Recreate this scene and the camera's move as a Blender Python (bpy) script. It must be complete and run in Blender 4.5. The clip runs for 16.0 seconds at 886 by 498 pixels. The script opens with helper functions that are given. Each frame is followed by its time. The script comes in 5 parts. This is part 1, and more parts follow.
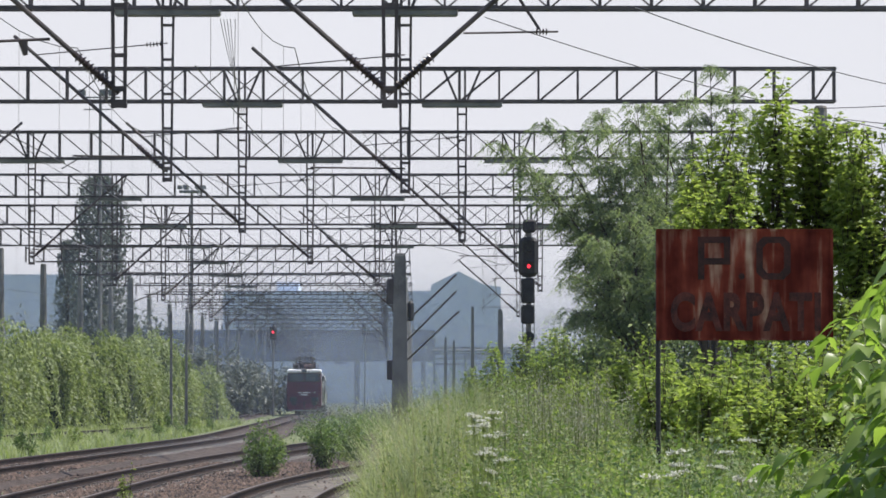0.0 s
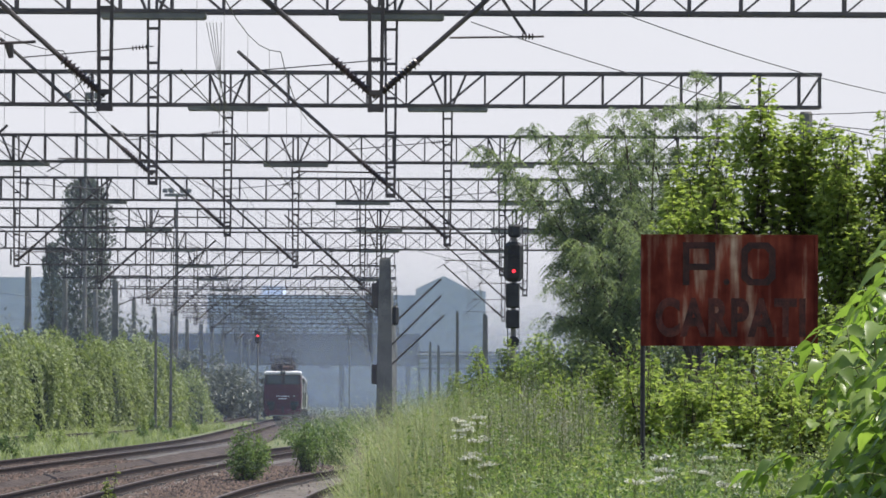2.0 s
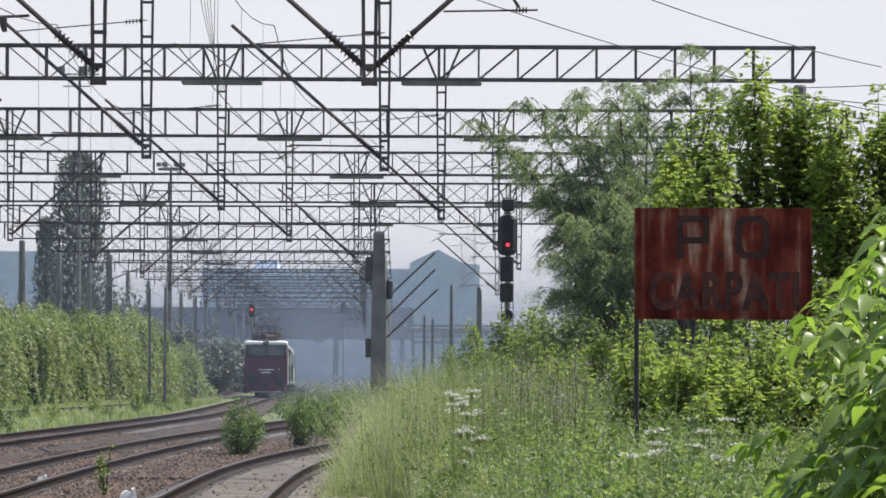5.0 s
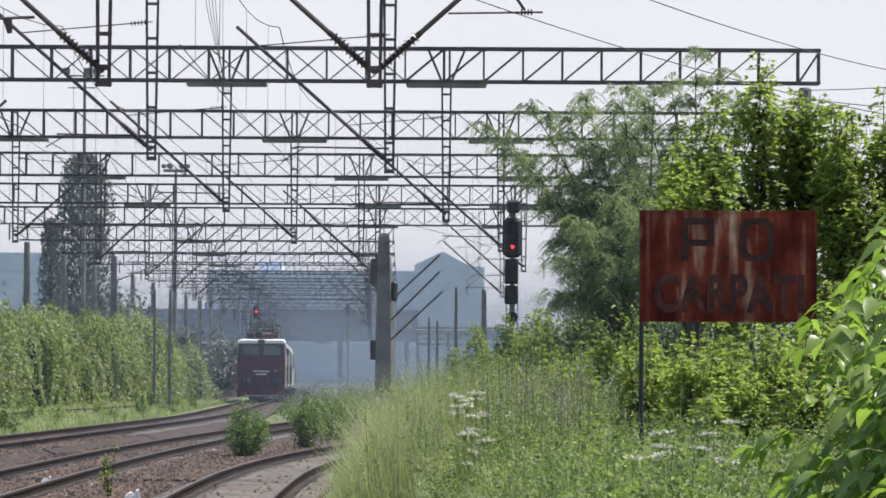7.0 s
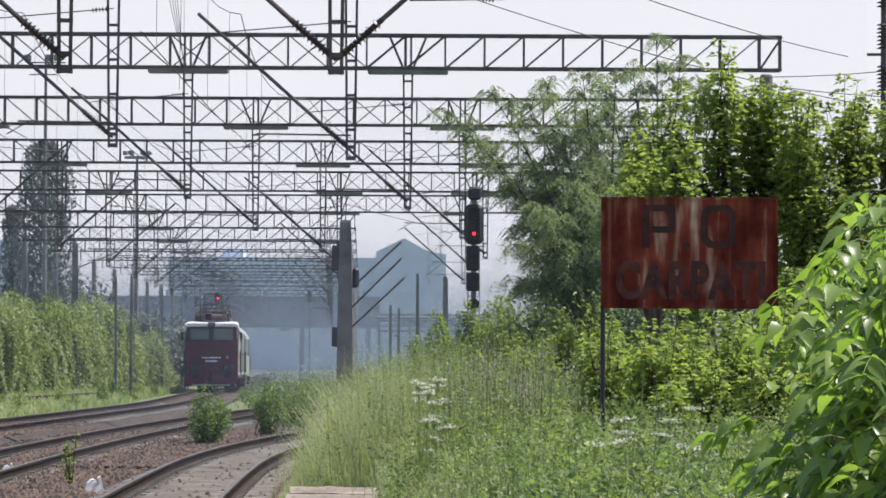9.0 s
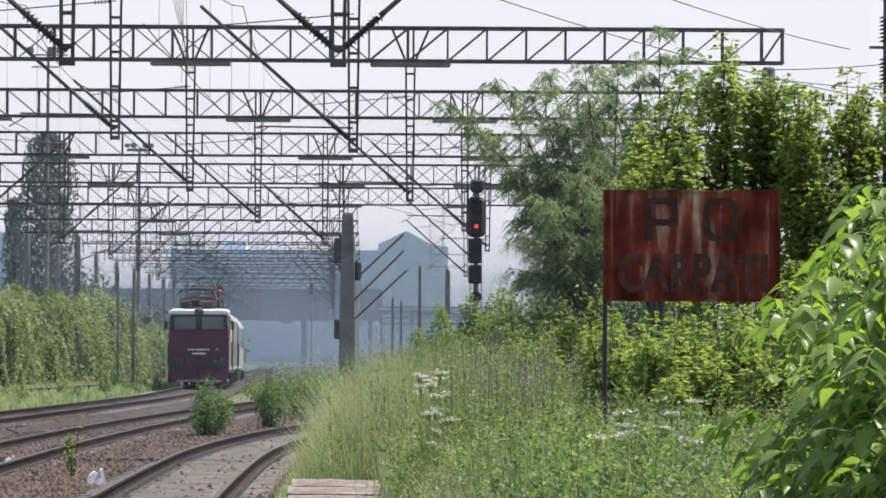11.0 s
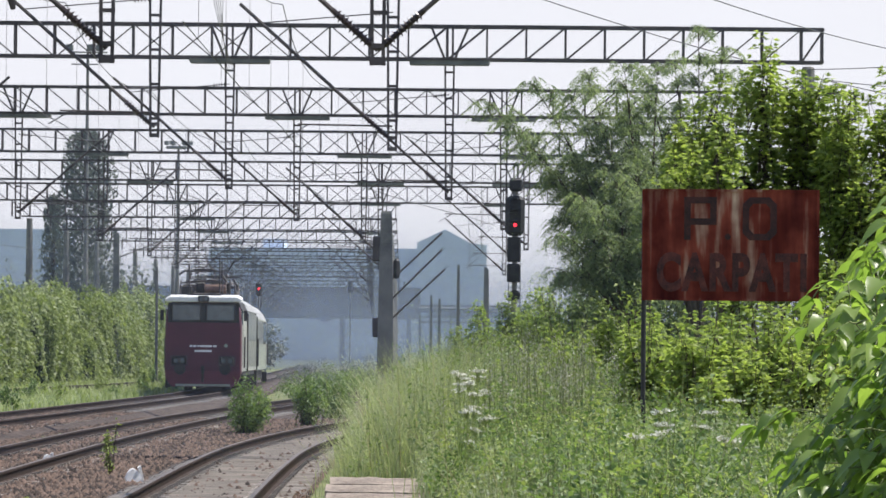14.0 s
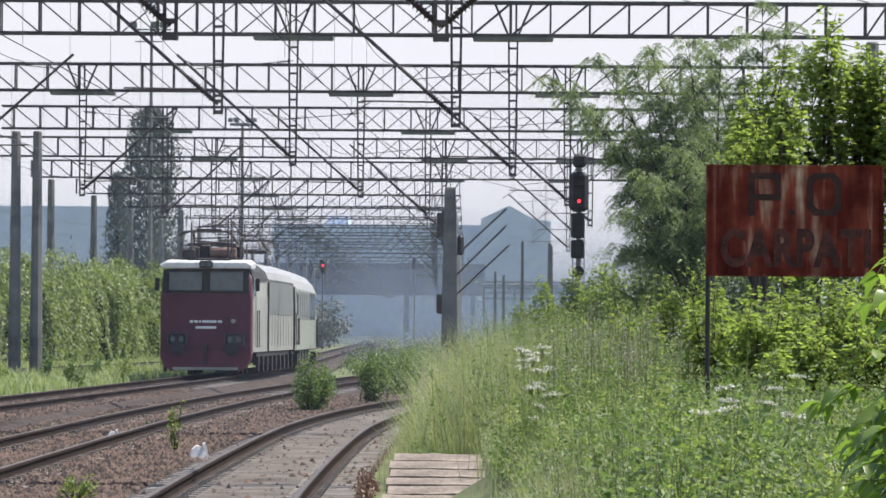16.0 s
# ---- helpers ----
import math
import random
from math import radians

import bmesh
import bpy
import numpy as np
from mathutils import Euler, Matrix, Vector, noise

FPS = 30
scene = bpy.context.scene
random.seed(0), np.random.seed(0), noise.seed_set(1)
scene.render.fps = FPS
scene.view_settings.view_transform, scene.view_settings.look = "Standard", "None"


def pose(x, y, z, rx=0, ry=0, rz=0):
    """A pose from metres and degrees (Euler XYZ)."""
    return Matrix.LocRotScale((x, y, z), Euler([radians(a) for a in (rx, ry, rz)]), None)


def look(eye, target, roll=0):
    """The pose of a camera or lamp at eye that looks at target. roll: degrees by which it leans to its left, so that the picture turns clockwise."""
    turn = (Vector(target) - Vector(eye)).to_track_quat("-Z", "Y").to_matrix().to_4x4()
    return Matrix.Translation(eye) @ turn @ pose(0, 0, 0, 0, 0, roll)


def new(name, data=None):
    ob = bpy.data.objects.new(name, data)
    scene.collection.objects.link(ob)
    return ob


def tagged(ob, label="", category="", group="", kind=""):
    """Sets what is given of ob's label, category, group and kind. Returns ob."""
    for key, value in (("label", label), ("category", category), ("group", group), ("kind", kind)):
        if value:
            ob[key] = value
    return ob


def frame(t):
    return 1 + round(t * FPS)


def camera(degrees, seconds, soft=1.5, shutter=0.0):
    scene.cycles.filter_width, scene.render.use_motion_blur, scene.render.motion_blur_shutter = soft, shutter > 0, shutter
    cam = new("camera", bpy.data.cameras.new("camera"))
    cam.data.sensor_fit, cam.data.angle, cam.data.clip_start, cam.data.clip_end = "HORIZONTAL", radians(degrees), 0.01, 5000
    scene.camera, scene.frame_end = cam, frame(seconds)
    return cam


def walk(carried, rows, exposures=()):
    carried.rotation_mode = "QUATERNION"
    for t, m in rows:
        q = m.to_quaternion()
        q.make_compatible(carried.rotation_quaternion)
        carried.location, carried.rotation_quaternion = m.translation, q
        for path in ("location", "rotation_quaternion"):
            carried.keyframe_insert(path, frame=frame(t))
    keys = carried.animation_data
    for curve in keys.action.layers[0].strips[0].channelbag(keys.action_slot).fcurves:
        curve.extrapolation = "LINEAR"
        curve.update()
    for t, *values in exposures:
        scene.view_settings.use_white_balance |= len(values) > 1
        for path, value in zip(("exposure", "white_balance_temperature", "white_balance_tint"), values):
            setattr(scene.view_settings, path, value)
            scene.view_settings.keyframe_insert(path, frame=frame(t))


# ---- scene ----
EYE = (0.0, 0.0, 1.72)
cam = camera(12.0, 16.0, 1.65)
# seconds, yaw, pitch, roll of the hand-held camera
TURNS = [
    (0.0, 0.000, 1.981, -0.000),
    (0.5, -0.022, 1.947, -0.112),
    (1.0, -0.014, 2.022, -0.089),
    (1.5, -0.035, 1.864, -0.158),
    (2.0, -0.211, 2.042, -0.231),
    (2.5, 0.003, 1.958, -0.238),
    (3.0, -0.342, 1.987, -0.075),
    (3.5, -0.127, 1.844, -0.269),
    (4.0, -0.262, 1.751, -0.301),
    (6.5, -0.233, 1.666, -0.086),
    (7.0, -0.229, 1.712, -0.269),
    (7.5, -0.310, 1.652, -0.306),
    (8.0, -0.302, 1.624, -0.349),
    (8.5, -0.587, 1.591, -0.299),
    (9.0, -0.751, 1.535, -0.236),
    (11.5, -0.689, 1.375, -0.310),
    (12.0, -0.575, 1.314, -0.379),
    (12.5, -0.474, 1.340, -0.222),
    (13.0, -0.350, 1.381, -0.265),
    (13.5, -0.340, 1.388, -0.294),
    (14.0, -0.201, 1.411, -0.481),
    (14.5, -0.043, 1.341, -0.395),
    (15.0, 0.171, 1.264, -0.321),
    (15.5, 0.398, 1.160, -0.324),
    (16.0, 0.671, 1.083, -0.369),
]
walk(cam, [(t, pose(*EYE, 90 + p, r, y)) for t, y, p, r in TURNS], [(0.0, 0.50, 6450, 13), (16.0, 0.65, 6450, 13)])

# ---- light ----
SUN_EL, SUN_AZ = 65.0, 72.0      # azimuth clockwise from the view direction (+y)
world = bpy.data.worlds.new("sky")
scene.world = world
world.use_nodes = True
wn = world.node_tree
sky = wn.nodes.new("ShaderNodeTexSky")
sky.sky_type, sky.sun_disc = "NISHITA", False
sky.sun_elevation, sky.sun_rotation = radians(SUN_EL), radians(SUN_AZ)
sky.air_density, sky.dust_density, sky.ozone_density = 1.0, 1.0, 2.2
wn.nodes["Background"].inputs[1].default_value = 0.125
wn.links.new(sky.outputs[0], wn.nodes["Background"].inputs[0])
sun = new("sun", bpy.data.lights.new("sun", "SUN"))
sun.data.energy, sun.data.angle, sun.data.color = 5.0, radians(1.0), (1.0, 0.95, 0.86)
sun_from = Vector((math.sin(radians(SUN_AZ)) * math.cos(radians(SUN_EL)),
                   math.cos(radians(SUN_AZ)) * math.cos(radians(SUN_EL)), math.sin(radians(SUN_EL))))
sun.matrix_world = look(sun_from * 100, (0, 0, 0))

# ---- materials ----
def rgb(c):
    return (c[0], c[1], c[2], 1.0)


def material(name, low, high, scale=4.0, rough=0.7, metal=0.0, bump=0.2, fine=60.0, island=0.0, spec=0.4):
    """Two-scale mottled paint, metal or stone between two colours."""
    m = bpy.data.materials.new(name)
    m.use_nodes = True
    t = m.node_tree
    b = t.nodes["Principled BSDF"]
    co = t.nodes.new("ShaderNodeTexCoord")
    n1, n2 = t.nodes.new("ShaderNodeTexNoise"), t.nodes.new("ShaderNodeTexNoise")
    n1.inputs["Scale"].default_value, n1.inputs["Detail"].default_value = scale, 6
    n2.inputs["Scale"].default_value, n2.inputs["Detail"].default_value = fine, 4
    add = t.nodes.new("ShaderNodeMath")
    add.operation = "MULTIPLY_ADD"
    add.inputs[1].default_value = 0.45
    ramp = t.nodes.new("ShaderNodeValToRGB")
    ramp.color_ramp.elements[0].position, ramp.color_ramp.elements[1].position = 0.5, 0.95
    ramp.color_ramp.elements[0].color, ramp.color_ramp.elements[1].color = rgb(low), rgb(high)
    for n in (n1, n2):
        t.links.new(co.outputs["Object"], n.inputs["Vector"])
    t.links.new(n2.outputs["Fac"], add.inputs[0])
    t.links.new(n1.outputs["Fac"], add.inputs[2])
    src = add.outputs[0]
    if island:
        g = t.nodes.new("ShaderNodeNewGeometry")
        mix = t.nodes.new("ShaderNodeMath")
        mix.operation = "MULTIPLY_ADD"
        mix.inputs[1].default_value = island
        off = t.nodes.new("ShaderNodeMath")
        off.operation = "SUBTRACT"
        off.inputs[1].default_value = island / 2
        t.links.new(g.outputs["Random Per Island"], mix.inputs[0])
        t.links.new(src, mix.inputs[2])
        t.links.new(mix.outputs[0], off.inputs[0])
        src = off.outputs[0]
    t.links.new(src, ramp.inputs[0])
    t.links.new(ramp.outputs[0], b.inputs["Base Color"])
    b.inputs["Roughness"].default_value, b.inputs["Metallic"].default_value = rough, metal
    b.inputs["Specular IOR Level"].default_value = spec
    if bump:
        bp = t.nodes.new("ShaderNodeBump")
        bp.inputs["Strength"].default_value, bp.inputs["Distance"].default_value = bump, 0.02
        t.links.new(n2.outputs["Fac"], bp.inputs["Height"])
        t.links.new(bp.outputs[0], b.inputs["Normal"])
    return m


def leaf_material(name, low, high, through_col, share=0.45, rough=0.5):
    """Leaf that lets part of the sun through; each leaf has its own shade."""
    m = bpy.data.materials.new(name)
    m.use_nodes = True
    t = m.node_tree
    b = t.nodes["Principled BSDF"]
    g = t.nodes.new("ShaderNodeNewGeometry")
    co = t.nodes.new("ShaderNodeTexCoord")
    n1 = t.nodes.new("ShaderNodeTexNoise")
    n1.inputs["Scale"].default_value, n1.inputs["Detail"].default_value = 0.9, 5
    t.links.new(co.outputs["Object"], n1.inputs["Vector"])
    add = t.nodes.new("ShaderNodeMath")
    add.operation = "MULTIPLY_ADD"
    add.inputs[1].default_value = 0.45
    t.links.new(g.outputs["Random Per Island"], add.inputs[0])
    t.links.new(n1.outputs["Fac"], add.inputs[2])
    ramp = t.nodes.new("ShaderNodeValToRGB")
    ramp.color_ramp.elements[0].position, ramp.color_ramp.elements[1].position = 0.45, 1.0
    ramp.color_ramp.elements[0].color, ramp.color_ramp.elements[1].color = rgb(low), rgb(high)
    t.links.new(add.outputs[0], ramp.inputs[0])
    t.links.new(ramp.outputs[0], b.inputs["Base Color"])
    b.inputs["Roughness"].default_value, b.inputs["Specular IOR Level"].default_value = rough, 0.35
    tr = t.nodes.new("ShaderNodeBsdfTranslucent")
    tint = t.nodes.new("ShaderNodeMix")
    tint.data_type, tint.blend_type = "RGBA", "MULTIPLY"
    tint.inputs[0].default_value = 1.0
    t.links.new(ramp.outputs[0], tint.inputs[6])
    tint.inputs[7].default_value = rgb(through_col)
    t.links.new(tint.outputs[2], tr.inputs[0])
    mx = t.nodes.new("ShaderNodeMixShader")
    mx.inputs[0].default_value = share
    t.links.new(b.outputs[0], mx.inputs[1])
    t.links.new(tr.outputs[0], mx.inputs[2])
    t.links.new(mx.outputs[0], t.nodes["Material Output"].inputs[0])
    return m


M_STEEL = material("painted_steel", (0.042, 0.040, 0.043), (0.12, 0.10, 0.096), 2.0, 0.6, 0.2)
M_BEAM = material("weathered_beam", (0.10, 0.11, 0.11), (0.22, 0.23, 0.22), 2.0, 0.6, 0.1)
M_INSUL = material("brown_insulator", (0.03, 0.022, 0.02), (0.07, 0.05, 0.045), 8.0, 0.35)
M_WIRE = material("wire", (0.05, 0.05, 0.05), (0.11, 0.10, 0.10), 3.0, 0.5, 0.5, 0.0)
M_CONC = material("mast_concrete", (0.10, 0.10, 0.10), (0.24, 0.235, 0.22), 1.2, 0.9, 0.0, 0.5, 30)
M_RAIL = material("rusty_rail", (0.014, 0.009, 0.008), (0.045, 0.029, 0.023), 5.0, 0.8, 0.0, spec=0.2)
M_RAILTOP = material("worn_rail_top", (0.045, 0.038, 0.033), (0.125, 0.108, 0.096), 3.0, 0.6, 0.1, 0.05)
M_SLEEPER = material("sleeper_concrete", (0.12, 0.108, 0.095), (0.28, 0.26, 0.235), 3.0, 0.9, 0.0, 0.5, 40)
M_BALLAST = material("ballast", (0.018, 0.013, 0.010), (0.080, 0.060, 0.050), 2.5, 0.95, 0.0, 0.9, 35)
M_STONE = material("ballast_stone", (0.011, 0.008, 0.007), (0.115, 0.078, 0.060), 1.5, 0.9, 0.0, 0.3, 20, 0.5)
M_SOIL = material("grassy_soil", (0.05, 0.07, 0.025), (0.17, 0.19, 0.08), 0.5, 0.95, 0.0, 0.8, 12)
M_WOOD = material("old_timber", (0.10, 0.08, 0.064), (0.31, 0.262, 0.215), 3.0, 0.85, 0.0, 0.6, 25)
M_RED = material("burgundy_paint", (0.06, 0.011, 0.025), (0.10, 0.020, 0.040), 0.8, 0.45, 0.0, 0.03, 20)
M_CREAM = material("cream_paint", (0.25, 0.26, 0.232), (0.34, 0.348, 0.315), 0.8, 0.5, 0.0, 0.03, 20)
M_COACH = material("coach_paint", (0.21, 0.235, 0.19), (0.31, 0.335, 0.285), 0.7, 0.5, 0.0, 0.03, 20)
M_ROOF = material("coach_roof", (0.24, 0.25, 0.25), (0.36, 0.365, 0.36), 1.0, 0.5, 0.0, 0.05, 20)
M_BAND = material("grey_side_band", (0.10, 0.115, 0.115), (0.16, 0.175, 0.17), 0.8, 0.4, 0.0, 0.03, 20)
M_BEZEL = material("dull_metal_bezel", (0.04, 0.03, 0.035), (0.10, 0.08, 0.085), 6, 0.5, 0.4)
M_CRIMSON = material("crimson_paint", (0.085, 0.015, 0.032), (0.14, 0.028, 0.054), 1.2, 0.5, 0.0, 0.03, 20)
M_DARK = material("under_gear", (0.012, 0.012, 0.013), (0.045, 0.04, 0.04), 3.0, 0.7)
M_GLASS = material("window_glass", (0.03, 0.05, 0.062), (0.06, 0.09, 0.105), 0.6, 0.1, 0.0, 0.0, 5, 0, 0.8)
M_WHITE = material("white_marking", (0.6, 0.6, 0.6), (0.8, 0.8, 0.8), 5, 0.6, 0, 0)
M_BLACK = material("black_housing", (0.010, 0.010, 0.011), (0.03, 0.03, 0.032), 4, 0.55)
M_BARK = material("bark", (0.035, 0.028, 0.022), (0.11, 0.09, 0.07), 3.0, 0.95, 0, 0.6, 30)
M_STEM = material("green_stem", (0.07, 0.10, 0.03), (0.16, 0.19, 0.07), 3.0, 0.8, 0, 0)
# Blue cladding for far buildings, with distance haze put into the colour.
M_BLUE = material("hazed_far_cladding", (0.50, 0.57, 0.68), (0.60, 0.67, 0.77), 0.05, 0.8, 0, 0, 0.4)
M_BRIDGE = material("bridge_concrete", (0.045, 0.045, 0.05), (0.085, 0.085, 0.09), 0.1, 0.9, 0, 0, 1.0)
L_BRIGHT = leaf_material("leaf_maple", (0.13, 0.19, 0.06), (0.34, 0.41, 0.14), (1.35, 1.4, 0.7), 0.58)
L_LOCUST = leaf_material("leaf_locust", (0.085, 0.125, 0.075), (0.25, 0.31, 0.17), (1.3, 1.35, 0.8), 0.58)
L_NEAR = leaf_material("leaf_near", (0.085, 0.15, 0.04), (0.25, 0.34, 0.10), (1.25, 1.4, 0.6), 0.55, 0.34)
L_WEED = leaf_material("leaf_weed", (0.10, 0.15, 0.042), (0.36, 0.42, 0.16), (1.2, 1.3, 0.6), 0.45)
L_WEED_DARK = leaf_material("leaf_weed_dark", (0.06, 0.11, 0.04), (0.21, 0.285, 0.12), (1.2, 1.3, 0.6), 0.45)
L_WEED_GREY = leaf_material("leaf_weed_grey", (0.16, 0.19, 0.12), (0.38, 0.41, 0.28), (1.1, 1.15, 0.7), 0.4)
L_GRASS = leaf_material("leaf_grass", (0.20, 0.245, 0.12), (0.41, 0.46, 0.265), (1.1, 1.15, 0.7), 0.45)
L_DRY = leaf_material("dry_grass", (0.26, 0.24, 0.12), (0.45, 0.40, 0.24), (1.0, 1.0, 0.8), 0.35)
L_VINE = leaf_material("leaf_vine", (0.12, 0.155, 0.065), (0.31, 0.36, 0.18), (1.2, 1.3, 0.6), 0.4)
# Greyed and paled: the haze of distance is put into this leaf colour.
L_FAR_HAZED = leaf_material("leaf_far_hazed", (0.105, 0.125, 0.11), (0.18, 0.20, 0.17), (1.0, 1.0, 0.9), 0.3)
L_DEAD = leaf_material("withered_leaf", (0.10, 0.06, 0.045), (0.26, 0.17, 0.13), (1, .9, .8), 0.25)
L_SEED = leaf_material("grey_seed_head", (0.22, 0.23, 0.16), (0.44, 0.44, 0.35), (1, 1, .9), 0.35)
L_FLOWER = leaf_material("flower_white", (0.45, 0.46, 0.38), (0.68, 0.68, 0.60), (1, 1, 0.9), 0.3)


def glow(name, col, strength):
    m = bpy.data.materials.new(name)
    m.use_nodes = True
    b = m.node_tree.nodes["Principled BSDF"]
    b.inputs["Base Color"].default_value = rgb(col)
    b.inputs["Emission Color"].default_value = rgb(col)
    b.inputs["Emission Strength"].default_value = strength
    return m


M_REDLIGHT = glow("red_signal_lamp", (1.0, 0.03, 0.05), 1.6)


# ---- mesh helpers ----
class Shape:
    """Collects simple solids into one mesh."""

    def __init__(self):
        self.v, self.f, self.m = [], [], []

    def raw(self, verts, faces, mat=0):
        k = len(self.v)
        self.v += [tuple(p) for p in verts]
        self.f += [tuple(i + k for i in f) for f in faces]
        self.m += [mat] * len(faces)
        return self

    def box(self, c, s, mat=0, turn=None, chamfer=0.0):
        x, y, z = (a / 2 for a in s)
        c = Vector(c)
        if chamfer:
            e = chamfer
            ring = [(-x + e, -y), (x - e, -y), (x, -y + e), (x, y - e), (x - e, y), (-x + e, y), (-x, y - e), (-x, -y + e)]
            pts = [Vector((a * k, b * k, h)) for h, k in ((-z, 1 - e / max(x, y)), (-z + e, 1), (z - e, 1), (z, 1 - e / max(x, y))) for a, b in ring]
            fs = [tuple(range(7, -1, -1)), tuple(range(24, 32))]
            for lv in range(3):
                fs += [(lv * 8 + i, lv * 8 + (i + 1) % 8, lv * 8 + 8 + (i + 1) % 8, lv * 8 + 8 + i) for i in range(8)]
        else:
            pts = [Vector((a, b, d)) for d in (-z, z) for a, b in ((-x, -y), (x, -y), (x, y), (-x, y))]
            fs = [(3, 2, 1, 0), (4, 5, 6, 7), (0, 1, 5, 4), (1, 2, 6, 5), (2, 3, 7, 6), (3, 0, 4, 7)]
        if turn is not None:
            pts = [turn @ p for p in pts]
        return self.raw([p + c for p in pts], fs, mat)

    def bar(self, a, b, w, h=None, mat=0):
        a, b = Vector(a), Vector(b)
        d = b - a
        q = d.to_track_quat("Z", "Y").to_matrix()
        return self.box((a + b) / 2, (w, h or w, d.length), mat, q)

    def tube(self, a, b, r, r2=None, n=8, mat=0):
        a, b = Vector(a), Vector(b)
        r2 = r if r2 is None else r2
        q = (b - a).to_track_quat("Z", "Y").to_matrix()
        ring = [Vector((math.cos(i * math.tau / n), math.sin(i * math.tau / n), 0)) for i in range(n)]
        pts = [a + q @ (p * r) for p in ring] + [b + q @ (p * r2) for p in ring]
        fs = [(i, (i + 1) % n, n + (i + 1) % n, n + i) for i in range(n)]
        fs += [tuple(range(n - 1, -1, -1)), tuple(range(n, 2 * n))]
        return self.raw(pts, fs, mat)

    def loft(self, rings, mat=0, caps=True):
        n = len(rings[0])
        pts = [p for r in rings for p in r]
        fs = []
        for k in range(len(rings) - 1):
            fs += [(k * n + i, k * n + (i + 1) % n, k * n + n + (i + 1) % n, k * n + n + i) for i in range(n)]
        if caps:
            fs += [tuple(range(n - 1, -1, -1)), tuple(range((len(rings) - 1) * n, len(rings) * n))]
        return self.raw(pts, fs, mat)

    def mesh(self, name, *mats):
        me = bpy.data.meshes.new(name)
        me.from_pydata([tuple(p) for p in self.v], [], self.f)
        for m in mats:
            me.materials.append(m)
        if len(mats) > 1:
            me.polygons.foreach_set("material_index", self.m)
        me.update()
        return me


def part(name, shape, mat, parent, label="", at=None):
    """One mesh under a thing or part; shape is a Shape or a finished mesh."""
    mats = mat if isinstance(mat, (list, tuple)) else [mat]
    me = shape.mesh(name, *mats) if isinstance(shape, Shape) else shape
    ob = new(name, me)
    ob.parent = parent
    if at is not None:
        ob.matrix_basis = at
    if label:
        tagged(ob, label)
    return ob


def thing(name, label, category, group="", at=None, kind=""):
    ob = new(name)
    ob.empty_display_size = 0.3
    if at is not None:
        ob.matrix_basis = at
    return tagged(ob, label, category, group, kind)


def solid(name, shape, mat, label, category, group="", kind="", at=None):
    mats = mat if isinstance(mat, (list, tuple)) else [mat]
    ob = new(name, shape.mesh(name, *mats) if isinstance(shape, Shape) else shape)
    if at is not None:
        ob.matrix_basis = at
    return tagged(ob, label, category, group, kind)


def np_mesh(name, verts, faces, mats, index=None):
    """Large mesh straight from arrays; faces all have the same number of corners."""
    me = bpy.data.meshes.new(name)
    verts, faces = np.asarray(verts, np.float32), np.asarray(faces, np.int32)
    me.vertices.add(len(verts))
    me.vertices.foreach_set("co", verts.ravel())
    k = faces.shape[1]
    me.loops.add(faces.size)
    me.loops.foreach_set("vertex_index", faces.ravel())
    me.polygons.add(len(faces))
    me.polygons.foreach_set("loop_start", np.arange(0, faces.size, k, dtype=np.int32))
    for m in mats:
        me.materials.append(m)
    if index is not None:
        me.polygons.foreach_set("material_index", np.asarray(index, np.int32))
    me.update(calc_edges=True)
    return me


def unit(a):
    return a / np.maximum(np.linalg.norm(a, axis=1, keepdims=True), 1e-9)


RNG = np.random.default_rng(7)


def leaves(pos, axis, length, width, fold=0.25, droop=0.0):
    """Pointed leaves folded on the midrib, hanging at the tip: 4 points and 2 triangles each."""
    n = len(pos)
    axis = unit(axis)
    rnd = RNG.normal(size=(n, 3)) + np.array([0, 0, 1.2])
    side = unit(np.cross(axis, rnd))
    nrm = np.cross(side, axis)
    L, W = np.asarray(length).reshape(-1, 1) * np.ones((n, 1)), np.asarray(width).reshape(-1, 1) * np.ones((n, 1))
    dz = np.array([0, 0, -1.0])
    base = pos
    tip = pos + axis * L + dz * L * droop
    le = pos + axis * L * 0.38 + side * W * 0.5 + nrm * W * fold + dz * L * droop * 0.2
    ri = pos + axis * L * 0.38 - side * W * 0.5 + nrm * W * fold + dz * L * droop * 0.2
    v = np.stack([base, le, tip, ri], 1).reshape(-1, 3)
    f = np.array([[0, 2, 1], [0, 3, 2]])
    return v, (np.arange(n)[:, None, None] * 4 + f[None]).reshape(-1, 3)


def blades(pos, height, lean, width):
    """Grass blades: tapered strips of three sections, bending outward."""
    n = len(pos)
    ang = RNG.uniform(0, math.tau, n)
    out = np.stack([np.cos(ang), np.sin(ang), np.zeros(n)], 1)
    side = np.stack([-np.sin(ang + RNG.normal(0, .8, n)), np.cos(ang), np.zeros(n)], 1)
    H, B, W = (np.asarray(a).reshape(-1, 1) * np.ones((n, 1)) for a in (height, lean, width))
    up = np.array([0, 0, 1.0])
    a = pos
    b = pos + up * H * 0.5 + out * B * 0.25
    c = pos + up * H * (1 - 0.15 * B / np.maximum(H, .01)) + out * B
    v = np.stack([a - side * W / 2, a + side * W / 2, b - side * W * .4, b + side * W * .4, c], 1).reshape(-1, 3)
    f = np.array([[0, 1, 3], [0, 3, 2], [2, 3, 4]])
    return v, (np.arange(n)[:, None, None] * 5 + f[None]).reshape(-1, 3)


